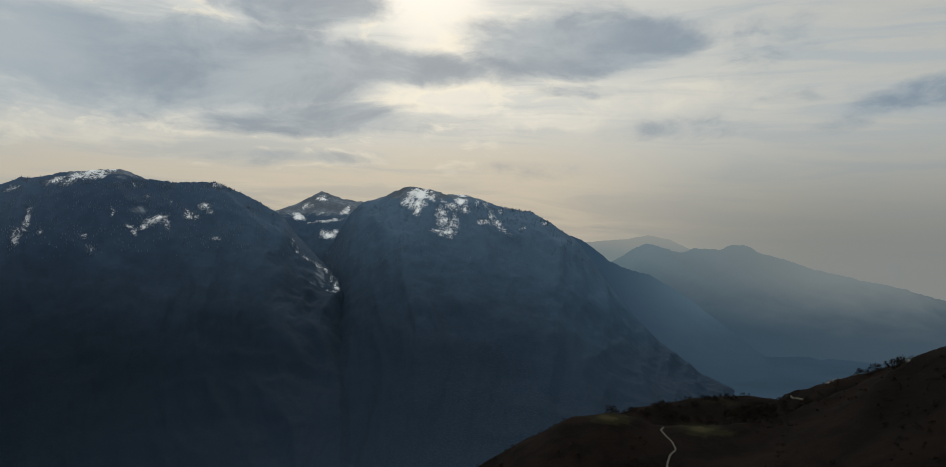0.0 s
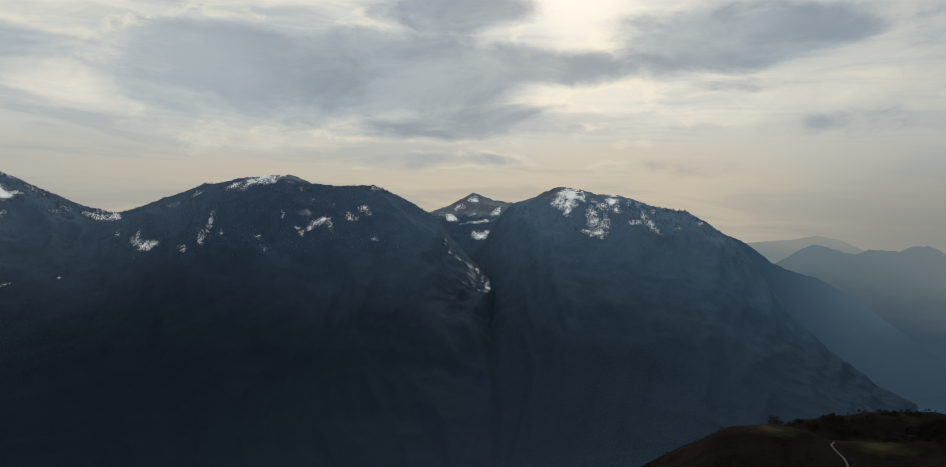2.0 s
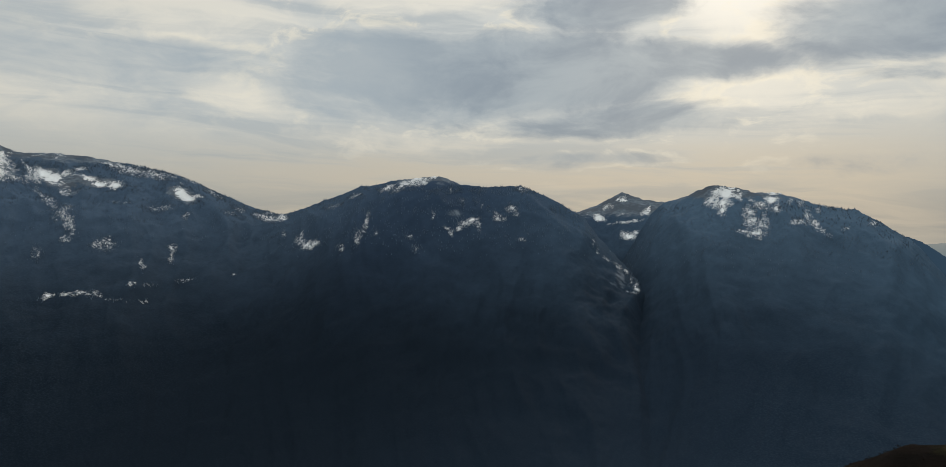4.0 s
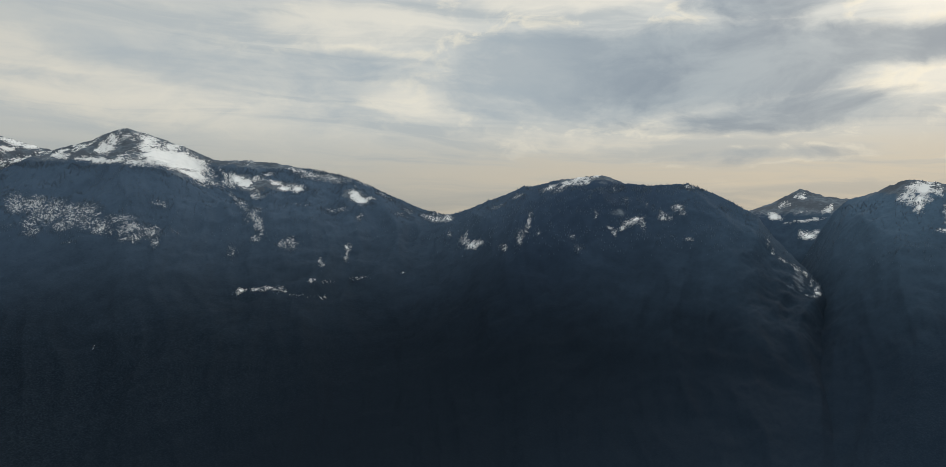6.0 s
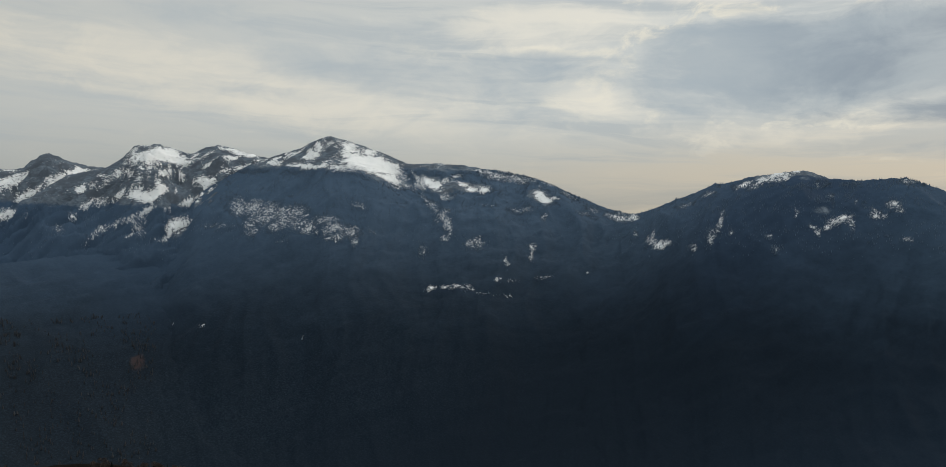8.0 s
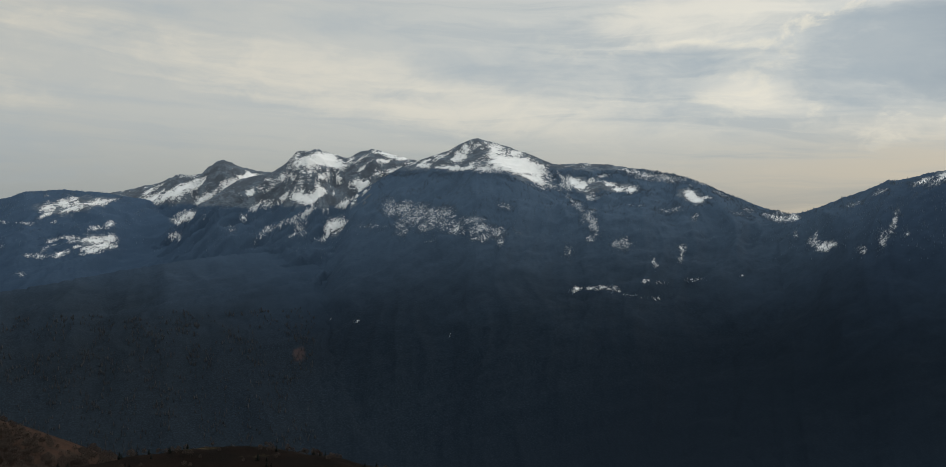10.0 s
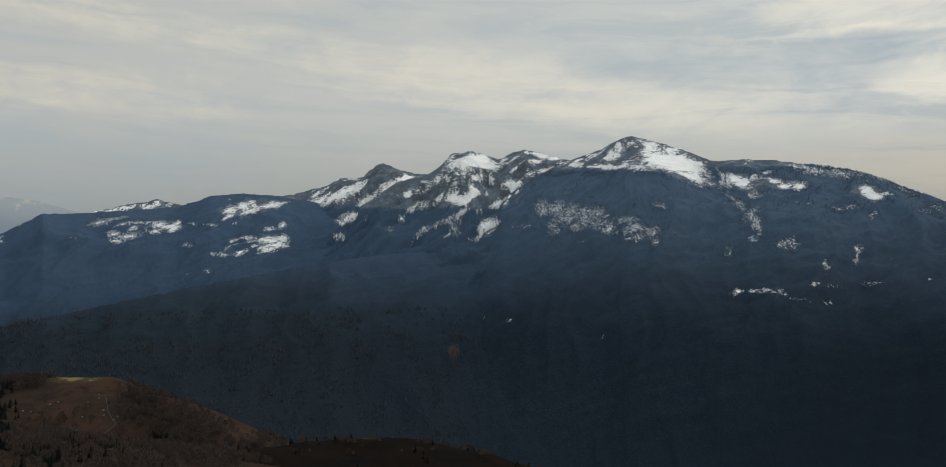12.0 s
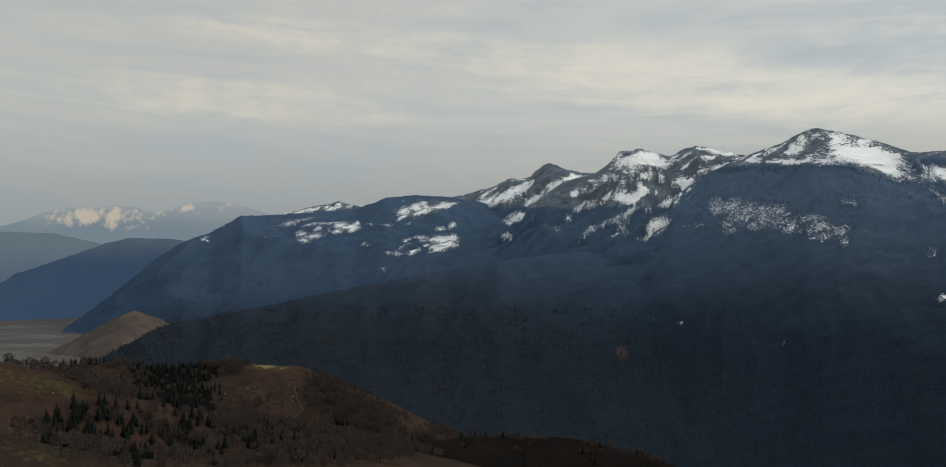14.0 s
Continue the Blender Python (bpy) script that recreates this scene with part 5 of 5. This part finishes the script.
BARE_W = ([(102.9, -9.41, 1.66, 0.61, 0, 1), (94.7, -12.61, 2.01, 1.14, -35, 1), (92, -14.21, 2.49, 1.14, -35, 1), (105.7, -14.38, 2.8, 1.29, 0, 0.7), (109.6, -10.39, 3.02, 1.04, 0, 0.5), (96.4, -16.34, 5.3, 0.9, 0, 0.6), (99.9, -9.13, 2.57, 0.22, 0, 0.5), (90.6, -15.75, 4.11, 0.92, 0, 0.6)] +
    [(101.6, -13.08, 2.53, 1.1, 0, 0.25), (103.3, -14.4, 9.51, 1.66, 0, 0.38), (108.1, -8.87, 5.81, 0.42, 0, 0.6)])
fir_weight = patches(WEST["A"], WEST["E"], FIR_W, 3) * (WEST["R"] < 1260)
bare_weight = patches(WEST["A"], WEST["E"], BARE_W, 4) * (WEST["R"] < 1260) * np.clip(1 - 1.1 * fir_weight, 0.08, 1)
TREE_PARTS, BUSH_PARTS = ("trunk", "crown"), ("stems", "leaves")
plant(CONIFERS, choose(WEST, fir_weight, 150, rng_w), "fir_tree", "dark green fir tree on the heath hill", "tree", "firs on the heath hill", TREE_PARTS, rng_w)
plant(BARES, choose(WEST, bare_weight, 150, rng_w), "bare_tree", "leafless grey-brown tree on the heath hill", "tree", "bare trees on the heath hill", TREE_PARTS, rng_w)
thicket("fir_wood", CONIFERS, choose(WEST, fir_weight, 1050, rng_w), "dense dark fir wood on the hillside", "trees", rng_w)
thicket("bare_wood", BARES, choose(WEST, bare_weight, 2000, rng_w), "leafless brown wood on the hillside", "trees", rng_w)
spur_wood = np.clip(0.3 + 2.0 * fbm(SPUR["A"] * 0.5, SPUR["E"] * 0.9, 3, seed=98), 0, 1) * (SPUR["A"] < 91)
thicket("fir_wood", CONIFERS, choose(SPUR, spur_wood, 260, rng_w), "dark firs scattered over the brown moor", "trees", rng_w, 0.5, 1.0)
thicket("bare_wood", BARES, choose(SPUR, spur_wood * (SPUR["R"] > 880), 350, rng_w), "leafless brown wood behind the moor", "trees", rng_w, 0.5, 1.0)
bush_weight = patches(WEST["A"], WEST["E"], ([(114.7, -9.92, 2.07, 1.2, 0, 0.6), (114.7, -13.92, 2.41, 1, 0, 0.8), (101.6, -11.39, 3.37, 1.32, 0, 0.3), (109.6, -12.4, 2.27, 1.25, 0, 0.5)]), 5)
plant(BUSHES, choose(WEST, bush_weight, 90, rng_w), "shrub", "low brown shrub among heather", "shrub", "shrubs on the heath hill", BUSH_PARTS, rng_w, 0.6, 1.3)

BUSH_E = ([(-13.0, -13.15, 2.0, 0.25, 0, 1), (-16.5, -13.2, 1.6, 0.25, 0, 0.8), (-20, -12.79, 1.9, 0.5, 10, 1), (-22.3, -12.1, 1.0, 0.4, 15, 0.9), (-23.8, -11.93, 0.46, 0.38, 0, 1), (-27.7, -9.13, 0.8, 0.2, 10, 1), (-29.3, -8.68, 1.05, 0.12, 10, 0.5)] +
    [(-15.2, -12.46, 1.72, 0.18, 0, 0.6), (-18.3, -11.83, 1.04, 0.13, 0, 0.8), (-27.2, -9.3, 0.6, 0.16, 10, 1)])
plant(BUSHES, choose(EAST, patches(EAST["A"], EAST["E"], BUSH_E, 6), 300, rng_w), "shrub", "dark thorn shrub on the grassy ridge", "shrub", "shrubs on the grassy ridge", BUSH_PARTS, rng_w, 0.8, 2.1)
BARE_E = ([(-18.6, -11.73, 1.04, 0.18, 0, 1), (-20.2, -11.53, 0.57, 0.17, 0, 1), (-27.4, -9.25, 0.7, 0.16, 10, 1), (-28.6, -8.8, 0.6, 0.14, 10, 0.7), (-15.2, -12.16, 1.72, 0.22, 0, 0.5), (-19.6, -12.74, 1.6, 0.4, 10, 0.5), (-13.0, -13.2, 1.6, 0.2, 0, 0.5)])
plant(BACKLIT_BARES, choose(EAST, patches(EAST["A"], EAST["E"], BARE_E, 7), 50, rng_w), "bare_tree", "dark leafless tree on the grassy ridge", "tree", "bare trees on the grassy ridge", TREE_PARTS, rng_w, 0.25, 0.5)

# heather and low scrub over the dark ridge, thickest in dark drifts, clear of the lawns and the path
SCRUBS = [bush_meshes(1.5, tree_rng, 34, 2) for _ in range(3)]
drifts = np.clip(0.25 + 2.2 * fbm(EAST["A"] * 0.28, EAST["R"] * 0.012, 4, seed=104), 0, 1) * (EAST["A"] > -34) * (EAST["R"] < 700)
drifts = drifts * np.clip(1 - 2 * patches(EAST["A"], EAST["E"], [(-10.3, -13.6, 2.4, 0.7, 0, 1), (-17, -14.0, 2.6, 0.6, 0, 1), (-14.7, -15.7, 0.7, 2.2, 0, 1)]), 0, 1)
thicket("scrub", SCRUBS, choose(EAST, drifts, 1500, rng_w), "dark heather and low scrub over the ridge", "scrub", rng_w, 0.5, 1.3)


# ---------------------------------------------------------------- footpaths
def path_look(n, pos):
    c = n.mix(n.step(n.noise(pos, 0.5, 5, 0.7), 0.35, 0.7), (0.080, 0.075, 0.064, 1), (0.050, 0.047, 0.040, 1))
    return c, n.noise(pos, 3.0, 4, 0.7), 0.06


GRAVEL = surface("gravel", path_look)


def meet(height, a, e, near, far):
    """Where a line of sight at that bearing and rise first meets the hill."""
    r = np.arange(near, far, 1.0)
    x, y = -r * math.sin(radians(a)), r * math.cos(radians(a))
    z = height(x, y)
    hit = np.nonzero(z >= r * math.tan(radians(e)))[0]
    n = hit[0] if len(hit) else len(r) - 1
    return Vector((x[n], y[n], z[n]))


def footpath(name, label, height, sights, width, near, far):
    """A worn path laid on the hill through the places sighted."""
    pts = [meet(height, a, e, near, far) for a, e in sights]
    line = []
    for p, q in zip(pts, pts[1:]):
        line += [p.lerp(q, t / 12) for t in range(12)]
    line.append(pts[-1])
    for _ in range(6):
        line = [line[0]] + [(a + b * 2 + c) / 4 for a, b, c in zip(line, line[1:], line[2:])] + [line[-1]]
    v, f = [], []
    for i, p in enumerate(line):
        d = line[min(i + 1, len(line) - 1)] - line[max(i - 1, 0)]
        side = Vector((-d.y, d.x, 0)).normalized() * width * (0.5 + 0.12 * math.sin(i * 1.7))
        for s_, dz in ((-1.15, -0.5), (-1, 0.22), (0, 0.3), (1, 0.22), (1.15, -0.5)):
            x, y = p.x + side.x * s_, p.y + side.y * s_
            v.append((x, y, float(height(np.array([x]), np.array([y]))[0]) + dz))
        if i:
            b = i * 5
            f += [(b - 5 + j, b - 4 + j, b + 1 + j, b + j) for j in range(4)]
    return tagged(new(name, mesh_of(name, v, f, GRAVEL)), label, "path", kind="structure")


footpath("footpath", "pale gravel footpath winding over the grassy saddle", east_height, [(-14.5, -17.41), (-14.6, -16.5), (-14.8, -15.95), (-15.2, -15.56), (-14.9, -15.04), (-14.4, -14.61), (-14.1, -14.29), (-14.3, -14.07)], 1.0, 300, 470)
footpath("footpath", "pale gravel track on the far shoulder of the hill", east_height, [(-23.0, -11.26), (-23.1, -11.34), (-23.4, -11.4), (-23.8, -11.44)], 0.9, 570, 690)
footpath("footpath", "faint earth track across the brown heath", west_height, [(97.8, -11.17), (97.7, -12.04), (97.2, -12.92), (97.8, -13.4), (98.6, -13.69)], 0.8, 700, 1250)


# ---------------------------------------------------------------- stones
def stone_look(n, pos):
    c = n.mix(n.step(n.noise(pos, 0.8, 5, 0.65), 0.35, 0.7), (0.14, 0.133, 0.1232, 1), (0.077, 0.0728, 0.07, 1))
    return c, n.noise(pos, 2.5, 4, 0.7), 0.15


ROCK = surface("rock", stone_look)


def boulder_mesh(size, rng):
    """A weathered block: a rough ball with flattened, broken faces."""
    bm = bmesh.new()
    bmesh.ops.create_icosphere(bm, subdivisions=2, radius=1.0)
    cuts = [(Vector((rng.uniform(-1, 1), rng.uniform(-1, 1), rng.uniform(-0.3, 1))).normalized(), rng.uniform(0.55, 0.85)) for _ in range(7)]
    for v in bm.verts:
        for way, reach in cuts:
            over = v.co.dot(way) - reach
            if over > 0:
                v.co -= way * over
        v.co *= 1 + 0.12 * noise.noise(v.co * 2.1 + Vector((rng.random(), 0, 0)))
        v.co = Vector((v.co.x * size * 1.2, v.co.y * size, v.co.z * size * 0.75))
    me = bpy.data.meshes.new("boulder")
    bm.to_mesh(me)
    bm.free()
    me.materials.append(ROCK)
    return me


rng_s = random.Random(23)
BOULDERS = [boulder_mesh(1.0, rng_s) for _ in range(4)]


def strew(places, label, group, low, high):
    for x, y, z in places:
        ob = tagged(new("boulder", BOULDERS[rng_s.randrange(4)]), label, "rock", group)
        size = rng_s.uniform(low, high)
        ob.matrix_world = Matrix.LocRotScale((x, y, z + size * 0.15), Euler((0, 0, rng_s.uniform(0, 6.28))), (size, size, size * rng_s.uniform(0.7, 1.2)))


strew(choose(WEST, patches(WEST["A"], WEST["E"], ([(102.9, -11.23, 0.83, 0.18, 0, 1), (102, -11.58, 0.59, 0.13, 0, 1), (100.4, -9.41, 0.51, 0.09, 0, 1), (99.7, -13.33, 0.52, 0.18, 0, 0.6), (98.6, -11.78, 2.17, 0.89, 0, 0.3), (104.3, -10.25, 0.33, 0.13, 0, 1)]), 8), 70, rng_s),
      "pale weathered boulder lying on the brown heath", "boulders on the heath hill", 0.8, 1.9)
strew(choose(WEST, patches(WEST["A"], WEST["E"], ([(114.7, -9.73, 1.72, 0.56, -25, 0.6), (113.3, -10.45, 1.42, 0.4, -25, 1), (111.7, -10.69, 0.51, 0.16, 0, 1), (114.7, -13.74, 1.72, 0.48, -20, 0.8)]), 9), 60, rng_s),
      "pale limestone boulder on the grassy knoll", "boulders on the knoll", 0.4, 1.1)
strew(choose(EAST, patches(EAST["A"], EAST["E"], ([(-31.4, -7.68, 0.2, 0.08, 20, 1), (-30.5, -8.18, 0.21, 0.08, 20, 1), (-26, -9.99, 1.12, 0.25, 20, 0.3)]), 10), 12, rng_s),
      "grey rock jutting from the dark ridge", "rocks on the grassy ridge", 0.6, 1.6)
footpath("footpath", "pale track across the hilltop meadow", west_height, [(100.8, -9.43), (100.1, -9.51), (99.4, -9.63), (98.9, -9.78), (98.3, -9.89)], 2.2, 900, 1250)
